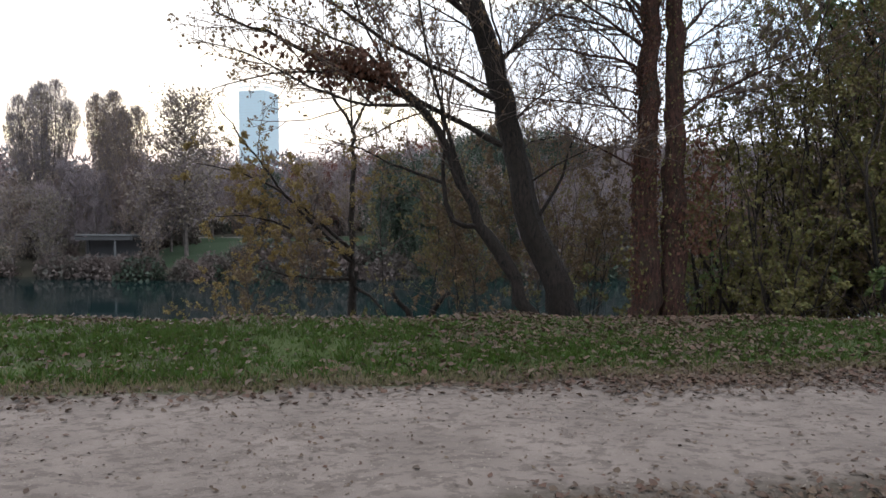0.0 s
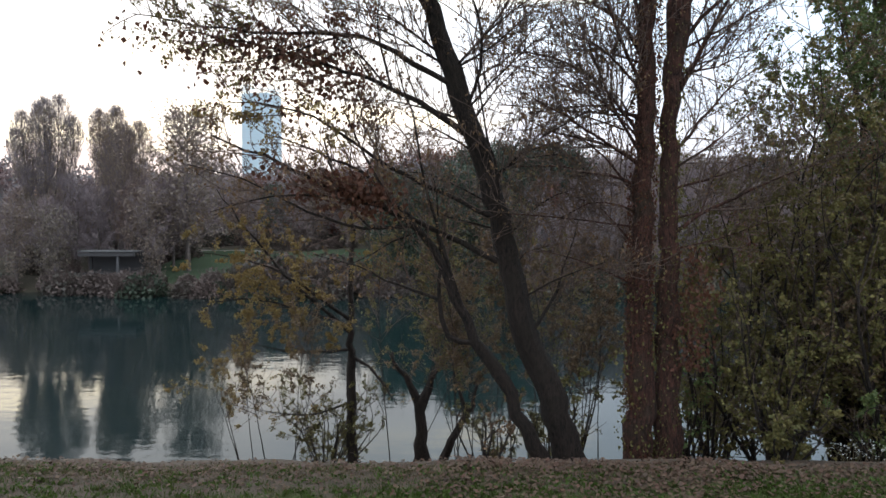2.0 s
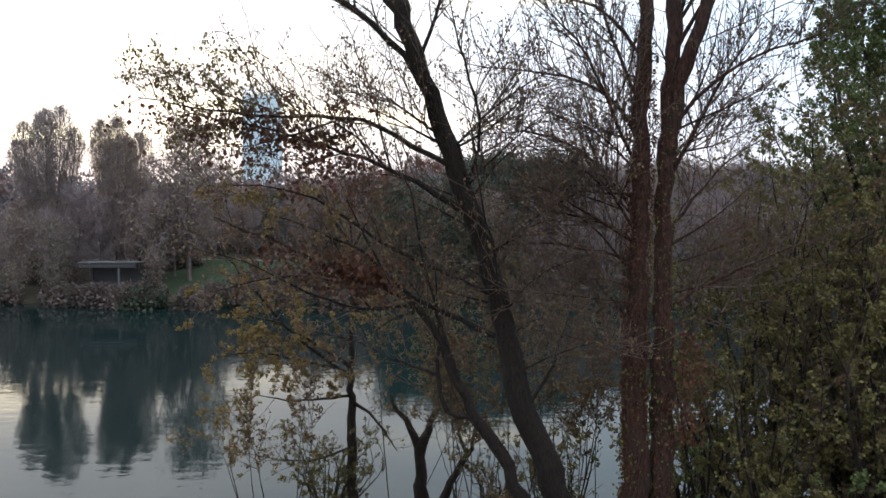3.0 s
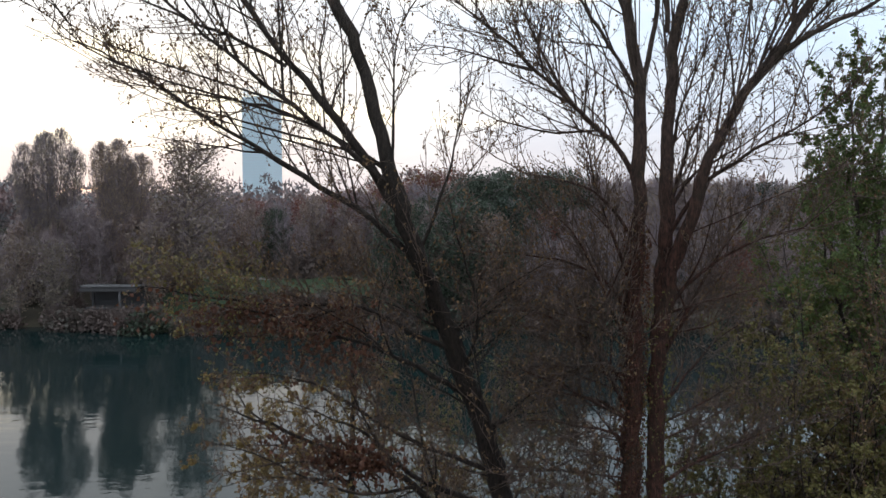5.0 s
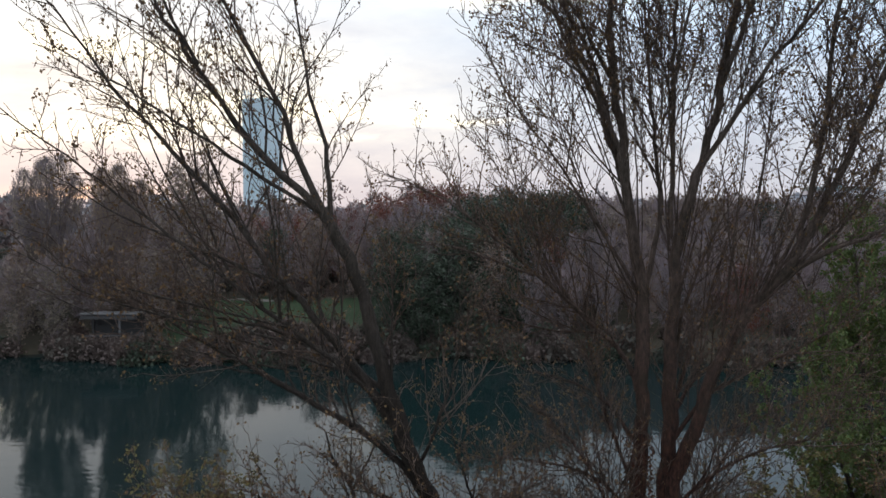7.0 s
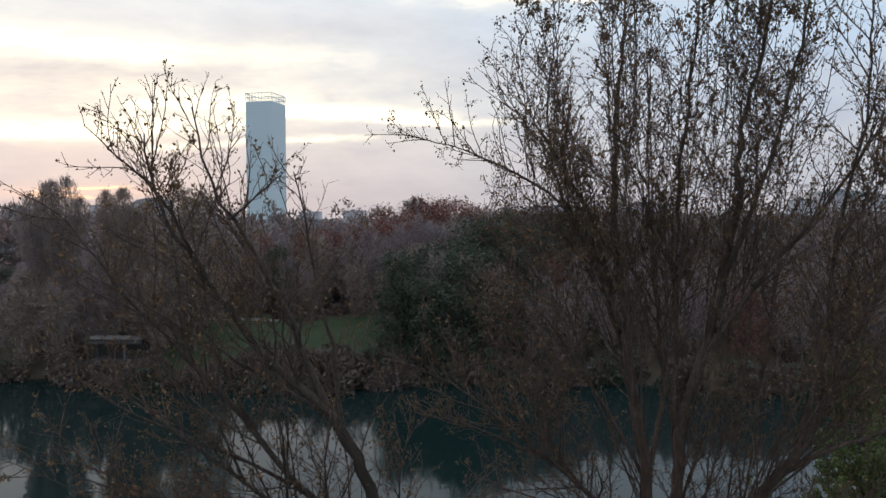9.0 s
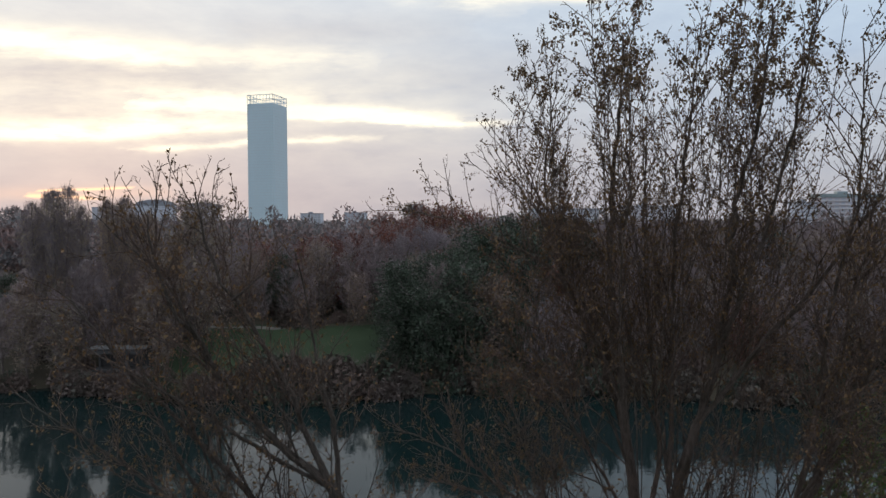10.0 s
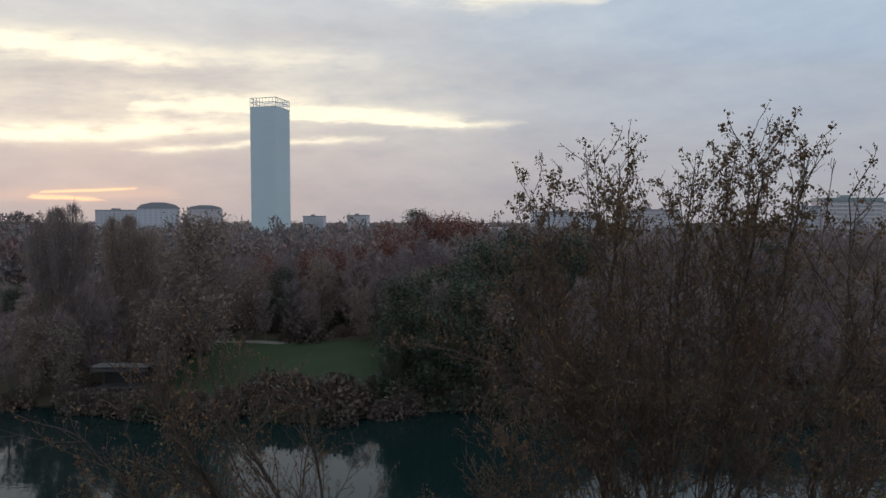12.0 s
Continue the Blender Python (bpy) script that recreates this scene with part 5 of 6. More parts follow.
def wanted_top(x, y):
    """How high the tops of the woods reach: low by the shore, full height further back."""
    full = float(np.interp(x, [-110, -75, -60, -40, -30, -18, 0, 16, 40, 70, 110], [6, 11, 13, 13.5, 15.0, 17.5, 18.0, 19.5, 19.0, 18.0, 18.5])) + (y - 140) * 0.03
    if -9 < x < 9:
        return min(full, 0.8 * y - 72.0) * rng.uniform(0.75, 1.0)
    if x >= 9:
        return min(full, 0.30 * y - 24.5)
    if x > -38:
        return min(full, 0.262 * y - 24.5)
    if x > -62:
        return min(full, 0.36 * y - 28.0)
    if x > -77:
        return min(full, 0.34 * y - 28.0)
    return min(full, 0.22 * y - 21.0)


own_height = [21.0, 22.0, 20.0, 21.0, 21.0, 20.0]
count = 0
for attempt in range(9000):
    if count >= 400:
        break
    y = 103.5 + 72 * rng.random() ** 1.25
    x = rng.uniform(-0.76 * y, 0.76 * y)
    if -47 < x < -11 and y < 131:
        continue
    if -62 < x < -45 and y < 106:
        continue
    if not free(x, y, 3.8 if y < 125 else 4.6):
        continue
    u = rng.random()
    kind = 0 if u < 0.34 else 1 if u < 0.62 else 2 if u < 0.76 else 3 if u < 0.92 else 4 if u < 0.955 else 5
    if -9 < x < 9 and y < 124 and rng.random() < 0.7:
        kind = 4
    if x < -45 and kind == 5:
        kind = 1
    if -45 < x < -5 and y > 145 and u > 0.7:
        kind = 5
    z = ground_z(x, y) - 0.2
    size = (wanted_top(x, y) * (rng.uniform(0.92, 1.05) if y > 132 else rng.uniform(0.80, 1.03)) - z) / own_height[kind]
    copy_at(KINDS[kind], x, y, z, rng.uniform(0, 360), size)
    taken.append((x, y))
    count += 1


def far_bush(title, label, seed, mat):
    rng2 = np.random.default_rng(seed)
    top = thing(title, label, "bush", "bushes on the far bank")
    n, m = 260, 430
    a = rng2.uniform(0, 2 * np.pi, n)
    r = 2.2 * np.sqrt(rng2.random(n))
    pos = np.stack([np.cos(a) * r * 0.6, np.sin(a) * r * 0.6, rng2.uniform(0, 1.6, n)], 1)
    d = np.stack([np.cos(a) * r * 0.25, np.sin(a) * r * 0.25, rng2.uniform(0.5, 1.2, n)], 1) + rng2.normal(0, 0.2, (n, 3))
    d /= np.linalg.norm(d, axis=1)[:, None]
    co = slivers(pos, d, rng2.uniform(0.8, 2.0, n), rng2.uniform(0.06, 0.11, n), rng2)
    link_part("branchwork", build_mesh("branchwork", co, [(np.arange(len(co)).reshape(-1, 3), 0)], [SHADED_BUSH_TWIG]), top, kind="stuff")
    a = rng2.uniform(0, 2 * np.pi, m)
    el = rng2.uniform(0, 1, m)
    r = 2.3 * np.sqrt(1 - el ** 2) * rng2.uniform(0.6, 1.05, m)
    pos = np.stack([np.cos(a) * r, np.sin(a) * r, el * 2.6 * rng2.uniform(0.6, 1.1, m)], 1)
    d = rng2.normal(0, 1, (m, 3))
    d /= np.linalg.norm(d, axis=1)[:, None]
    co = slivers(pos, d, rng2.uniform(0.3, 0.6, m), rng2.uniform(0.25, 0.5, m), rng2)
    link_part("crown", build_mesh("crown", co, [(np.arange(len(co)).reshape(-1, 3), 0)], [mat]), top, kind="stuff")
    return top


BUSHES = [far_bush("bush", "dense brown bush on the far shore, shade in its colour", 71, SHADED_BUSH_LEAF), far_bush("bush", "bare twiggy bush on the far shore", 72, SHADED_BUSH_TWIG), far_bush("bush", "dark green bush on the far shore", 73, FAR_GREEN)]
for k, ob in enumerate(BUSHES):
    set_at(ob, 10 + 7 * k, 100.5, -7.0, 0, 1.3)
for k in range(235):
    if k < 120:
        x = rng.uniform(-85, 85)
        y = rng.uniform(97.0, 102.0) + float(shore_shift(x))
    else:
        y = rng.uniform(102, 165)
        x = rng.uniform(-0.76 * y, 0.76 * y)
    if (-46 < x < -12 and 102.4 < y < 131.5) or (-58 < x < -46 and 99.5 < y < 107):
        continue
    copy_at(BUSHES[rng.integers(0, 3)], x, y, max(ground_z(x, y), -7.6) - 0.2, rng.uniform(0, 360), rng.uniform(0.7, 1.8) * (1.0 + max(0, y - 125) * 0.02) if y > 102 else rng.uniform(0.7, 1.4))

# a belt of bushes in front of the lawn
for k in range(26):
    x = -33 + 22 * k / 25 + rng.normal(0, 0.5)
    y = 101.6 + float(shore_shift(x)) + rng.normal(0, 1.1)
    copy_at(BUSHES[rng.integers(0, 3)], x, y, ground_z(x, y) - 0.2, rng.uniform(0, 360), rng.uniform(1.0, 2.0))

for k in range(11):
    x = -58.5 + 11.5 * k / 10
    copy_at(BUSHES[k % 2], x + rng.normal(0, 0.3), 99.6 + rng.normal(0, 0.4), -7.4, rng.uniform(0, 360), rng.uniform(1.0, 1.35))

# woods further off, too many to count
co = []
for k in range(1500):
    y = 172 + 760 * rng.random() ** 1.7
    x = rng.uniform(-0.85 * y, 0.85 * y)
    top = rng.normal(17.0, 2.3) if y < 420 else rng.normal(11.5, 2.6)
    n = 150 if y < 320 else 70
    w = rng.uniform(2.8, 6.2) * (1 if y < 400 else 1.3)
    el = rng.uniform(-0.9, 1, n)
    a = rng.uniform(0, 2 * np.pi, n)
    rr = np.sqrt(1 - el ** 2) * rng.uniform(0.55, 1.05, n)
    pos = np.stack([x + np.cos(a) * rr * w, y + np.sin(a) * rr * w, top * 0.62 + el * top * 0.38 * rng.uniform(0.8, 1.05, n)], 1)
    d = rng.normal(0, 0.6, (n, 3)) + np.array([0, 0, 0.7])
    d /= np.linalg.norm(d, axis=1)[:, None]
    co.append(slivers(pos, d, rng.uniform(0.8, 1.8, n) * (1 + y / 900), rng.uniform(0.35, 0.8, n) * (1 + y / 900), rng))
# a wooded rise at the end of the lake
for k in range(140):
    x, y = rng.uniform(-420, -262), rng.uniform(385, 430)
    w, n = rng.uniform(4, 7), 110
    top = rng.normal(25.5, 1.2)
    el, a = rng.uniform(-0.9, 1, n), rng.uniform(0, 2 * np.pi, n)
    rr = np.sqrt(1 - el ** 2) * rng.uniform(0.55, 1.05, n)
    pos = np.stack([x + np.cos(a) * rr * w, y + np.sin(a) * rr * w, top * 0.55 + el * top * 0.45], 1)
    d = rng.normal(0, 0.6, (n, 3)) + np.array([0, 0, 0.7])
    d /= np.linalg.norm(d, axis=1)[:, None]
    co.append(slivers(pos, d, rng.uniform(1.2, 2.6, n), rng.uniform(0.6, 1.2, n), rng))
# the last tree line, behind and between the city blocks
for k in range(520):
    y = rng.uniform(1060, 1700)
    x = rng.uniform(-0.8 * y, 0.8 * y)
    w, n, top = rng.uniform(9, 18), 46, rng.normal(16.5, 2.4)
    el, a = rng.uniform(-0.9, 1, n), rng.uniform(0, 2 * np.pi, n)
    rr = np.sqrt(1 - el ** 2) * rng.uniform(0.55, 1.05, n)
    pos = np.stack([x + np.cos(a) * rr * w, y + np.sin(a) * rr * w, top * 0.5 + el * top * 0.45], 1)
    d = rng.normal(0, 0.6, (n, 3)) + np.array([0, 0, 0.7])
    d /= np.linalg.norm(d, axis=1)[:, None]
    co.append(slivers(pos, d, rng.uniform(2.5, 4.5, n), rng.uniform(2.0, 4.0, n), rng))
co = np.concatenate(co)
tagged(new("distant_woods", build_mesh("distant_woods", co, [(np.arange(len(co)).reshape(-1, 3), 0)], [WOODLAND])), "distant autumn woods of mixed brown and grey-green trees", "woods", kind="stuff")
dark_pine = far_tree("pine_tree", "dark pine standing above the woods", 28.0, 13.0, 81, FAR_GREEN, BARK_FAR, 100, 2600, 0.7, "broad", 0.5)
set_at(dark_pine, -19.9, 365, 0)

# ---- city skyline ----


def tower():
    """Glass office tower with an open lattice crown and a lower side blade."""
    top = thing("office_tower", "tall glass office tower with open lattice crown, haze in its pale blue", "tower", at=(-280.5, 1010, 0))
    top.rotation_euler = (0, 0, radians(-14))
    top.scale = (1, 1, 0.983)
    box_part("body", (-21.5, 21.5, -21.5, 21.5, 0, 196), TOWER_GLASS, top, "glass facade, haze in its blue-grey")
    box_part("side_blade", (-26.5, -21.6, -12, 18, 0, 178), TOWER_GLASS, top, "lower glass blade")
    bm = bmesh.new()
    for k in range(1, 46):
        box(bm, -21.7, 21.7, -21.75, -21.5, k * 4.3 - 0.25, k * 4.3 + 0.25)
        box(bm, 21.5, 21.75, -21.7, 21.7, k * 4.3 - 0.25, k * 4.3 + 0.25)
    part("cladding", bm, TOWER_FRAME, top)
    bm = bmesh.new()
    for k in range(9):
        v = -21.3 + 42.6 * k / 8
        for e in (-21.3, 21.3):
            box(bm, v - 0.3, v + 0.3, e - 0.3, e + 0.3, 196, 209)
            box(bm, e - 0.3, e + 0.3, v - 0.3, v + 0.3, 196, 209)
    for z in (202.0, 208.6):
        for e in (-21.3, 21.3):
            box(bm, -21.6, 21.6, e - 0.4, e + 0.4, z, z + 0.8)
            box(bm, e - 0.4, e + 0.4, -21.6, 21.6, z, z + 0.8)
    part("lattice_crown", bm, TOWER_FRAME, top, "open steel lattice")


tower()


def block(title, label, x0, x1, y, depth, z1, wall, roof, floors, bays, dome=0.0, roof_h=1.2, band=True):
    """A far apartment block with its storeys, windows and roof."""
    top = thing(title, label, "building", "city blocks", at=((x0 + x1) / 2, y, 0))
    if dome:
        top.rotation_euler = (0, 0, -math.atan2((x0 + x1) / 2, y))     # its long front is square to the park
    w = (x1 - x0) / 2
    box_part("wall", (-w, w, 0, depth, 0, z1), wall, top)
    bm = bmesh.new()
    if dome:
        n = 5
        ring = []
        for i in range(n + 1):
            a = math.pi * i / n
            ring.append((-math.cos(a) * w * 1.02, z1 + 0.05 + math.sin(a) * dome))
        vs0 = [bm.verts.new((x, -0.3, z)) for x, z in ring]
        vs1 = [bm.verts.new((x, depth + 0.3, z)) for x, z in ring]
        for i in range(n):
            bm.faces.new((vs0[i], vs0[i + 1], vs1[i + 1], vs1[i]))
        bm.faces.new(vs0[::-1])
        bm.faces.new(vs1)
    else:
        box(bm, -w - 0.6, w + 0.6, -0.8, depth + 0.6, z1 + 0.05, z1 + roof_h)
        box(bm, -w * 0.3, w * 0.05, depth * 0.3, depth * 0.6, z1 + roof_h + 0.02, z1 + roof_h + 2.4)
    part("roof", bm, roof, top)
    fh, bw = z1 / floors, 2 * w / bays
    proto = None
    for f in range(max(0, floors - 7), floors):
        for b in range(bays):
            cx, cz = -w + (b + 0.5) * bw, (f + 0.5) * fh
            if proto is None:
                bm = bmesh.new()
                box(bm, -bw * 0.3, bw * 0.3, -0.12, 0.05, -fh * 0.26, fh * 0.26)
                proto = part("window", bm, WINDOW_HAZED, top)
                proto.location = (cx, 0, cz)
            else:
                ob = new("window", proto.data)
                ob.parent = top
                ob.location = (cx, 0, cz)
        if band:
            if f == max(0, floors - 7):
                bm = bmesh.new()
                box(bm, -w, w, -0.9, -0.15, -0.45, 0.45)
                first = part("balcony", bm, WALL_PALE, top)
                first.location = (0, 0, f * fh + fh * 0.12)
            else:
                ob = new("balcony", first.data)
                ob.parent = top
                ob.location = (0, 0, f * fh + fh * 0.12)


block("domed_block", "grey domed city building far behind the trees", -481, -421, 1000, 40, 39.5, WALL_GREY, ROOF_GREY, 10, 8, 10.0, band=False)
block("domed_block", "grey domed city building far behind the trees", -405, -354, 1000, 40, 38.5, WALL_BROWN, ROOF_GREY, 10, 7, 6.5, band=False)
block("apartment_block", "grey city block far behind the trees, haze in its colour", -560, -500, 1020, 30, 37, WALL_GREY, ROOF_GREY, 10, 9)
block("apartment_block", "low grey building between two domed blocks", -424, -405, 1030, 20, 30, WALL_BROWN, ROOF_GREY, 8, 4)
block("apartment_block", "small far grey building with flat roof", -252, -218, 1100, 25, 28, WALL_GREY, ROOF_GREY, 7, 6)
block("apartment_block", "small far grey building with flat roof", -178, -143, 1100, 25, 29.5, WALL_GREY, ROOF_GREY, 8, 6)
block("apartment_block", "long apartment block behind the woods, haze in its colour", 96, 180, 800, 20, 31, WALL_GREY, ROOF_GREY, 9, 14)
block("apartment_block", "long apartment block behind the woods, haze in its colour", 205, 275, 800, 20, 34, WALL_BROWN, ROOF_GREY, 10, 12)
block("apartment_block", "wide apartment block with green roof and balcony bands", 335, 388, 600, 20, 39, WALL_BROWN, ROOF_TEAL, 11, 9, roof_h=3.4)
block("apartment_block", "pale apartment block with flat roof", 389, 450, 602, 20, 38, WALL_PALE, ROOF_GREY, 11, 10)
block("apartment_block", "grey apartment wing beside a larger block", 318, 334.5, 604, 20, 34, WALL_GREY, ROOF_GREY, 10, 3)
block("low_hall", "low white-roofed hall among the woods", 10, 42, 465, 20, 15.5, WALL_PALE, WALL_PALE, 3, 8, band=False)

# ---- far shore: lakeside platform, sign posts, cars ----


def platform():
    top = thing("lakeside_platform", "concrete platform with pale slab roof over the water", "platform", at=(-52.6, 103, -7.0))
    box_part("slab", (-4.5, 4.4, -1.4, 1.6, 5.86, 6.04), SLAB, top, "pale concrete slab", 0.03)
    box_part("beam", (-4.4, 4.4, -1.4, -1.0, 5.2, 5.72), CONCRETE_DARK, top)
    box_part("post", (1.55, 1.85, -1.3, -1.0, 2.6, 5.2), SLAB, top, "pale upright post", 0.02)
    box_part("post", (-3.9, -3.5, 1.0, 1.4, 0.3, 5.72), CONCRETE_DARK, top, bevel=0.02)
    box_part("deck", (-4.0, 4.2, -0.9, 2.0, 2.3, 2.6), CONCRETE_DARK, top, bevel=0.03)
    box_part("quay_wall", (-4.0, 5.0, 0.5, 1.1, -0.8, 2.28), CONCRETE_DARK, top)
    # dark panel that closes the gap between deck and slab
    box_part("back_wall", (-4.2, 4.3, 2.02, 2.3, 2.3, 5.84), CONCRETE_DARK, top)
    box_part("railing", (-4.4, 4.3, -1.36, -1.32, 6.30, 6.35), SLAB, top, "thin pale railing")
    for k in range(8):
        box_part("railing_post", (-4.38 + 1.236 * k, -4.34 + 1.236 * k, -1.36, -1.32, 6.04, 6.30), SLAB, top)
    box_part("pier", (4.6, 5.3, -4.0, -3.3, -1.2, 2.0), CONCRETE_DARK, top, "weathered concrete pier", 0.03)


platform()


def sign(x, y, z):
    top = thing("notice_sign", "small white sign on a pale post by the shore", "sign", at=(x, y, z))
    box_part("post", (1.2, 1.32, -0.06, 0.06, -0.6, 2.6), SLAB, top)
    box_part("board", (-0.9, 0.3, -0.06, 0.06, 2.2, 2.5), SLAB, top, "white board")
    box_part("leg", (-0.35, -0.25, -0.05, 0.05, -0.6, 2.2), CONCRETE_DARK, top)


sign(21.5, 98.8, -7.0)

# ---- grass, litter on the verge and the path ----
rng = np.random.default_rng(3)


def patches(x, y):
    """A slow pattern over the verge, 0 to 1."""
    return 0.5 + 0.25 * np.sin(1.3 * x + 0.7 * y + 1.0) + 0.25 * np.sin(0.55 * x - 1.9 * y + 0.6 * np.sin(1.1 * x))


def blades(title, x, y, h, width, mat, label):
    n = len(x)
    z = ground_height(x, y)
    a = rng.uniform(0, 2 * np.pi, n)
    lean = rng.uniform(0.1, 0.7, n) * h
    b = rng.uniform(0, 2 * np.pi, n)
    sx, sy = np.cos(a) * width, np.sin(a) * width
    co = np.stack([np.stack([x - sx, y - sy, z - 0.01], 1), np.stack([x + sx, y + sy, z - 0.01], 1),
                   np.stack([x + np.cos(b) * lean * 0.35 + sx * 0.7, y + np.sin(b) * lean * 0.35 + sy * 0.7, z + h * 0.6], 1),
                   np.stack([x + np.cos(b) * lean, y + np.sin(b) * lean, z + h], 1)], 1).reshape(-1, 3)
    q = np.arange(n)[:, None] * 4
    return tagged(new(title, build_mesh(title, co, [(np.concatenate([q + [0, 1, 2], q + [0, 2, 3]]), 0)], [mat])), label, "grass", kind="stuff")


x = rng.uniform(-10, 10.5, 90000)
edge = 6.15 + 0.125 * x
y = edge + rng.random(90000) ** 0.9 * (11.0 - edge)
keep = rng.random(len(x)) < 0.15 + 0.85 * patches(x, y)
keep &= rng.random(len(x)) < np.where(x > 0.3, 0.75, 1.0) * np.interp(y, [8.8, 10.0], [1.0, 0.6])
x, y = x[keep], y[keep]
blades("grass", x, y, rng.uniform(0.03, 0.085, len(x)) * (0.35 + 1.2 * patches(1.6 * x, 1.3 * y)) * np.interp(y, [8.5, 10.0], [1.0, 0.6]), 0.006, GRASS, "green autumn grass on the verge")
# thicker tufts
cx = rng.uniform(-10, 10.5, 2600)
edge = 6.3 + 0.125 * cx
cy = edge + rng.random(2600) * (10.6 - edge)
keep = rng.random(2600) < 0.25 + 0.75 * patches(1.9 * cx + 2.0, 1.4 * cy)
cx, cy = np.repeat(cx[keep], 22), np.repeat(cy[keep], 22)
x, y = cx + rng.normal(0, 0.05, len(cx)), cy + rng.normal(0, 0.04, len(cx))
blades("grass", x, y, rng.uniform(0.04, 0.12, len(x)) * np.interp(y, [8.5, 10.3], [1.0, 0.55]), 0.006, GRASS, "thicker grass tufts on the verge")
x = rng.uniform(-10, 10.5, 16000)
y = 6.0 + 0.125 * x + np.abs(rng.normal(0, 0.35, len(x)))
blades("dry_grass", x, y, rng.uniform(0.03, 0.08, len(x)), 0.005, GRASS_DRY, "dry straw-coloured grass along the path edge")
x = rng.uniform(-10, 10.5, 16000)
y = rng.normal(10.4, 0.3, len(x))
blades("dry_grass", x, y, rng.uniform(0.02, 0.055, len(x)), 0.005, GRASS_DRY, "dry grass along the edge of the bank")


def litter(title, x, y, size, label, lift=0.012, curled=0.35):
    n = len(x)
    z = ground_height(x, y) + lift * rng.uniform(0.5, 2.5, n)
    a = rng.uniform(0, 2 * np.pi, n)
    s = size * rng.uniform(0.35, 1.5, n)
    d = np.stack([np.cos(a), np.sin(a), rng.normal(0, 0.22, n)], 1) * s[:, None]
    e = np.stack([-np.sin(a), np.cos(a), rng.normal(0, 0.35, n)], 1) * (s * rng.uniform(0.3, 0.5, n))[:, None]
    c = np.stack([x, y, z], 1)
    curl = np.array([0, 0, 1.0]) * (s * rng.uniform(0.0, curled, n))[:, None]
    co = np.stack([c - d * 0.5 + curl, c - d * 0.12 + e, c + d * 0.28 + e * 0.7 + curl * 0.5, c + d * 0.6 + curl * 0.6, c + d * 0.28 - e * 0.7 + curl * 0.4, c - d * 0.12 - e, c], 1).reshape(-1, 3)
    q = np.arange(n)[:, None] * 7
    tris = np.concatenate([q + [6, k, (k + 1) % 6] for k in range(6)])
    return tagged(new(title, build_mesh(title, co, [(tris, 0)], [LITTER])), label, "leaves", kind="stuff")


# on the grass, thickest under the trees
x = rng.uniform(-9.5, 10.5, 60000)
edge = 6.1 + 0.125 * x
y = edge + rng.random(len(x)) * (11.2 - edge)
thick = np.clip(0.03 + 0.44 * np.exp(-((x - 2.4) / 2.2) ** 2) * np.interp(y, [6.5, 9.5], [0.45, 1.3]) + 0.34 * np.exp(-((y - 10.5) / 0.7) ** 2) + 0.10 * (x > 0) + 0.05, 0, 1) * (0.5 + patches(y * 1.7, x))
keep = rng.random(len(x)) < thick
litter("fallen_leaves", x[keep], y[keep], 0.055, "brown fallen leaves in the grass", 0.03)
# along the path edge and over the path
x = rng.uniform(-8, 9, 6000)
y = 5.95 + 0.125 * x + rng.normal(0, 0.22, len(x))
keep = rng.random(len(x)) < np.where(x > 2, 1.0, np.where(x > 0, 0.8, 0.5))
litter("fallen_leaves", x[keep], y[keep], 0.05, "brown fallen leaves gathered along the path edge")
x = rng.uniform(1.5, 9, 4200)
y = 5.85 + 0.125 * x + rng.normal(0, 0.33, len(x))
litter("fallen_leaves", x, y, 0.045, "drift of reddish-brown leaves on the path edge")
x = rng.uniform(-6, 7, 480)
y = rng.uniform(2.6, 6.2, len(x)) + 0.125 * x
litter("fallen_leaves", x, y, 0.034, "scattered brown leaves on the gravel path", 0.006, 0.15)
x = rng.uniform(-6, 7, 5000)
y = 3.0 + 3.1 * rng.beta(1.6, 1.1, len(x)) + 0.125 * x
keep = rng.random(len(x)) < 0.25 + 0.75 * patches(2.3 * x, 1.1 * y)
litter("leaf_fragments", x[keep], y[keep], 0.022, "crumbled bits of brown leaf on the gravel path", 0.004, 0.1)
x = rng.uniform(0.5, 6, 2600)
y = 3.1 + 0.125 * x + rng.normal(0, 0.26, len(x))
litter("fallen_leaves", x, y, 0.042, "brown leaves along the near path edge")
x = rng.uniform(-5, 6, 3500)
y = rng.uniform(3.0, 6.0, len(x)) + 0.125 * x
n = len(x)
s = rng.uniform(0.003, 0.008, n)
c = np.stack([x, y, ground_height(x, y)], 1)
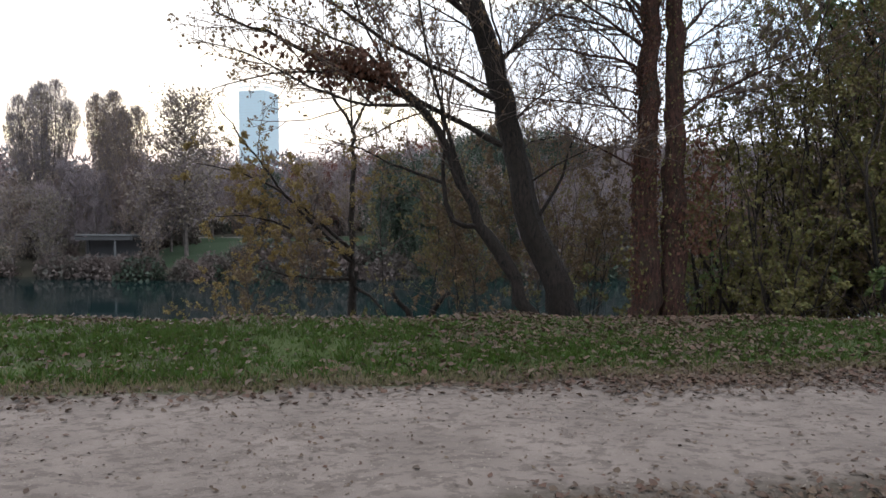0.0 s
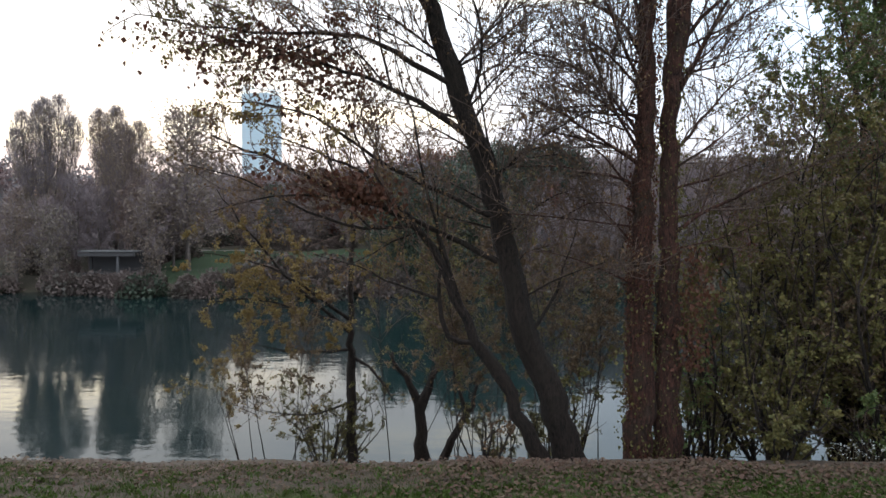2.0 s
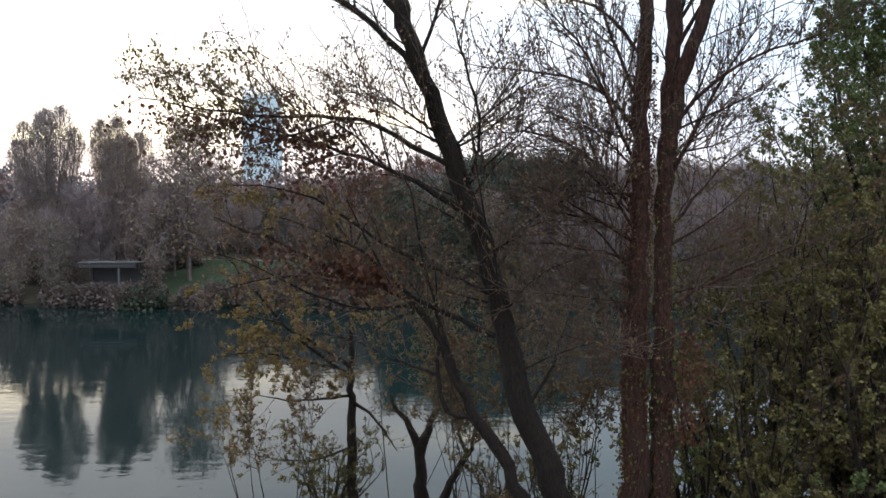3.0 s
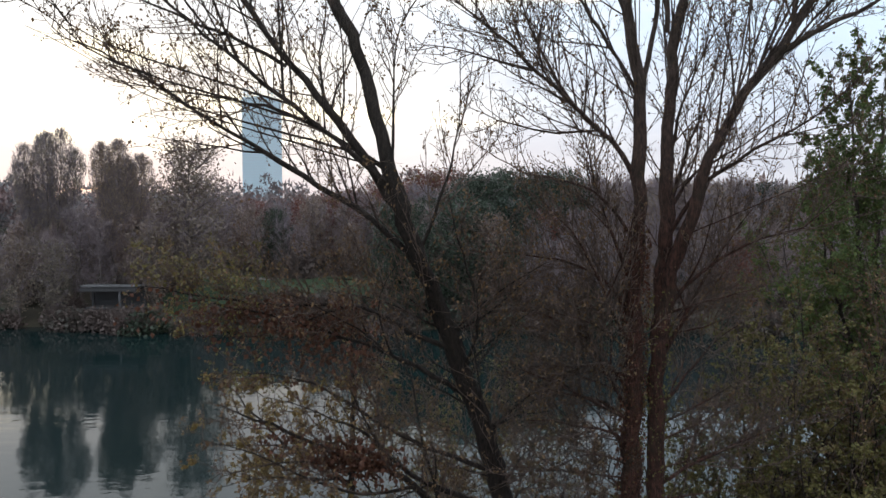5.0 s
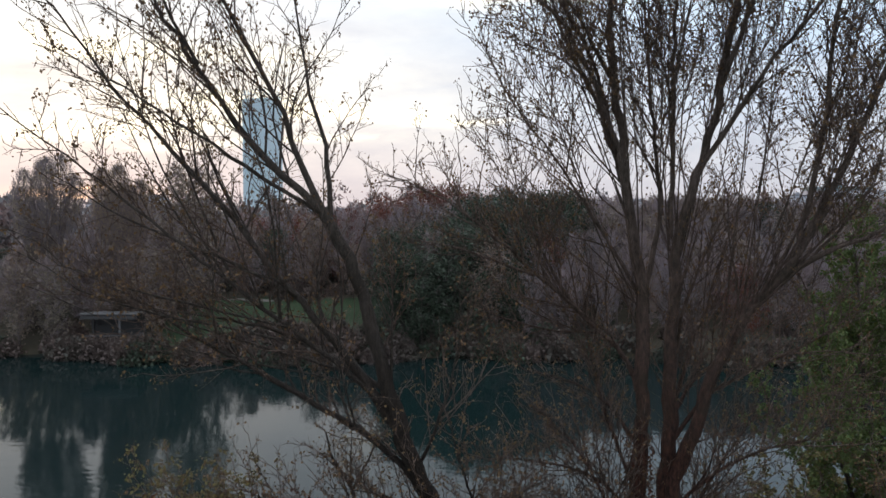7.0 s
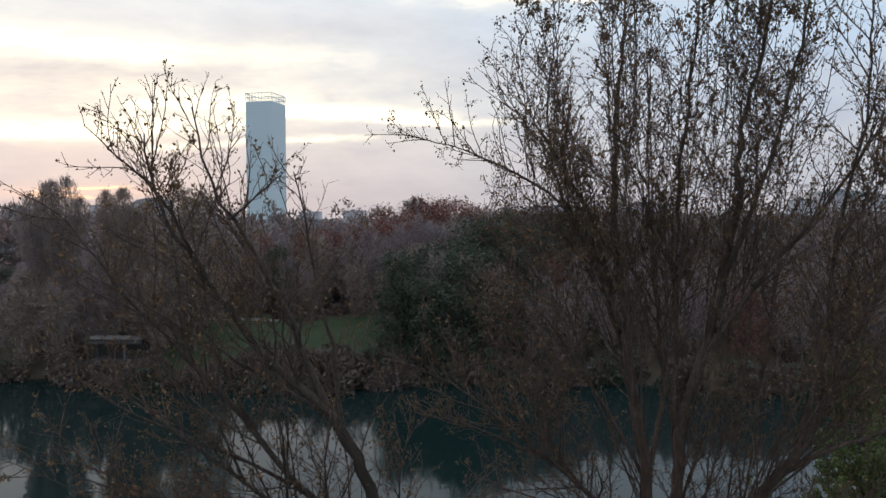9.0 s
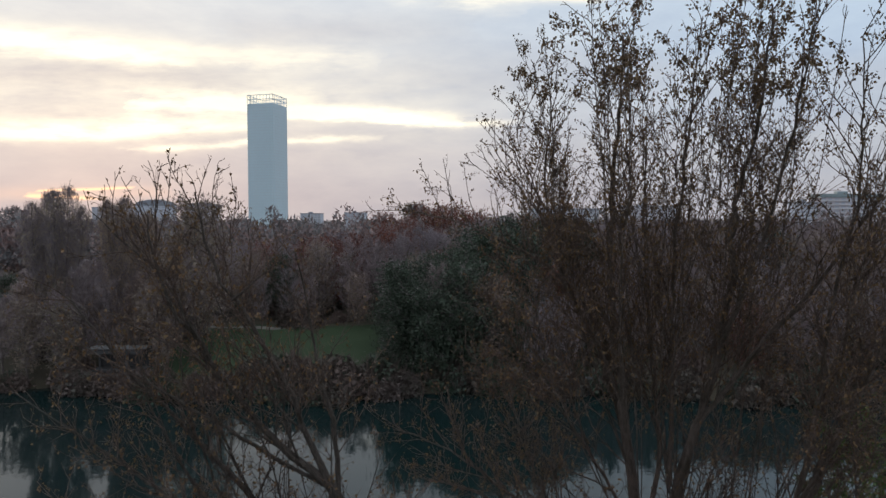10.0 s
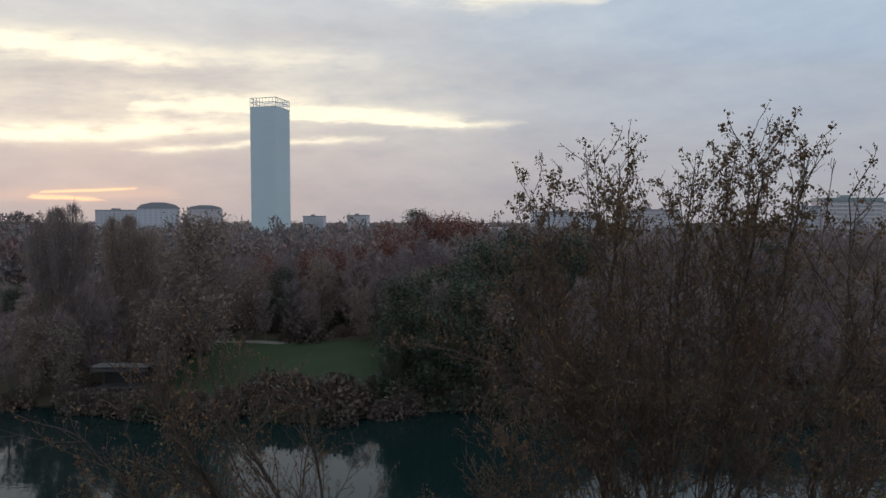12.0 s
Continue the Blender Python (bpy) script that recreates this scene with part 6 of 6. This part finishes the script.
oct_ = np.array([(1, 0, 0), (0, 1, 0), (-1, 0, 0), (0, -1, 0), (0, 0, 0.8)])
co = (c[:, None] + oct_[None] * s[:, None, None] * rng.uniform(0.7, 1.3, (n, 5, 1))).reshape(-1, 3)
q = np.arange(n)[:, None] * 5
tagged(new("pebbles", build_mesh("pebbles", co, [(np.concatenate([q + [k, (k + 1) % 4, 4] for k in range(4)]), 0)], [PEBBLE])), "loose grey pebbles on the gravel path", "gravel", kind="stuff")

# broad-leaved weeds among the grass
cx = rng.uniform(-9.5, 10, 1500)
cy = 6.3 + 0.125 * cx + rng.random(1500) * (10.6 - 6.3 - 0.125 * cx)
keep = rng.random(1500) < 0.2 + 0.8 * patches(2.2 * cx, 1.7 * cy)
cx, cy = np.repeat(cx[keep], 9), np.repeat(cy[keep], 9)
x, y = cx + rng.normal(0, 0.07, len(cx)), cy + rng.normal(0, 0.07, len(cx))
spot = np.stack([x, y, ground_height(x, y) + rng.uniform(0.01, 0.06, len(x))], 1)
tagged(new("weeds", leaf_mesh("weeds", spot, 0.055, GRASS, rng, -0.25, 0.38)), "low broad-leaved green weeds in the grass", "weeds", kind="stuff")

# a tuft of small white flowers below the crest of the bank
flowers = thing("white_flowers", "tuft of small white wild flowers below the grass edge", "flowers", at=(7.95, 12.4, ground_z(7.95, 12.4)))
stalks = Tubes()
heads = []
for k in range(40):
    a, r = rng.uniform(0, 2 * np.pi), 0.6 * math.sqrt(rng.random())
    foot = np.array([math.cos(a) * r, math.sin(a) * r * 0.6, -0.05])
    tip = foot + np.array([rng.normal(0, 0.08), rng.normal(0, 0.08), rng.uniform(0.2, 0.42)])
    stalks.add([foot, foot * 0.5 + tip * 0.5 + rng.normal(0, 0.02, 3), tip], 0.004, 0.002, 3)
    heads += [tip + rng.normal(0, 0.025, 3) for _ in range(4)]
link_part("stalks", stalks.mesh("stalks", GRASS_DRY), flowers, kind="stuff")
link_part("petals", leaf_mesh("petals", np.array(heads), 0.030, PETAL, rng, 0.0, 0.5), flowers, "small white petals", "stuff")
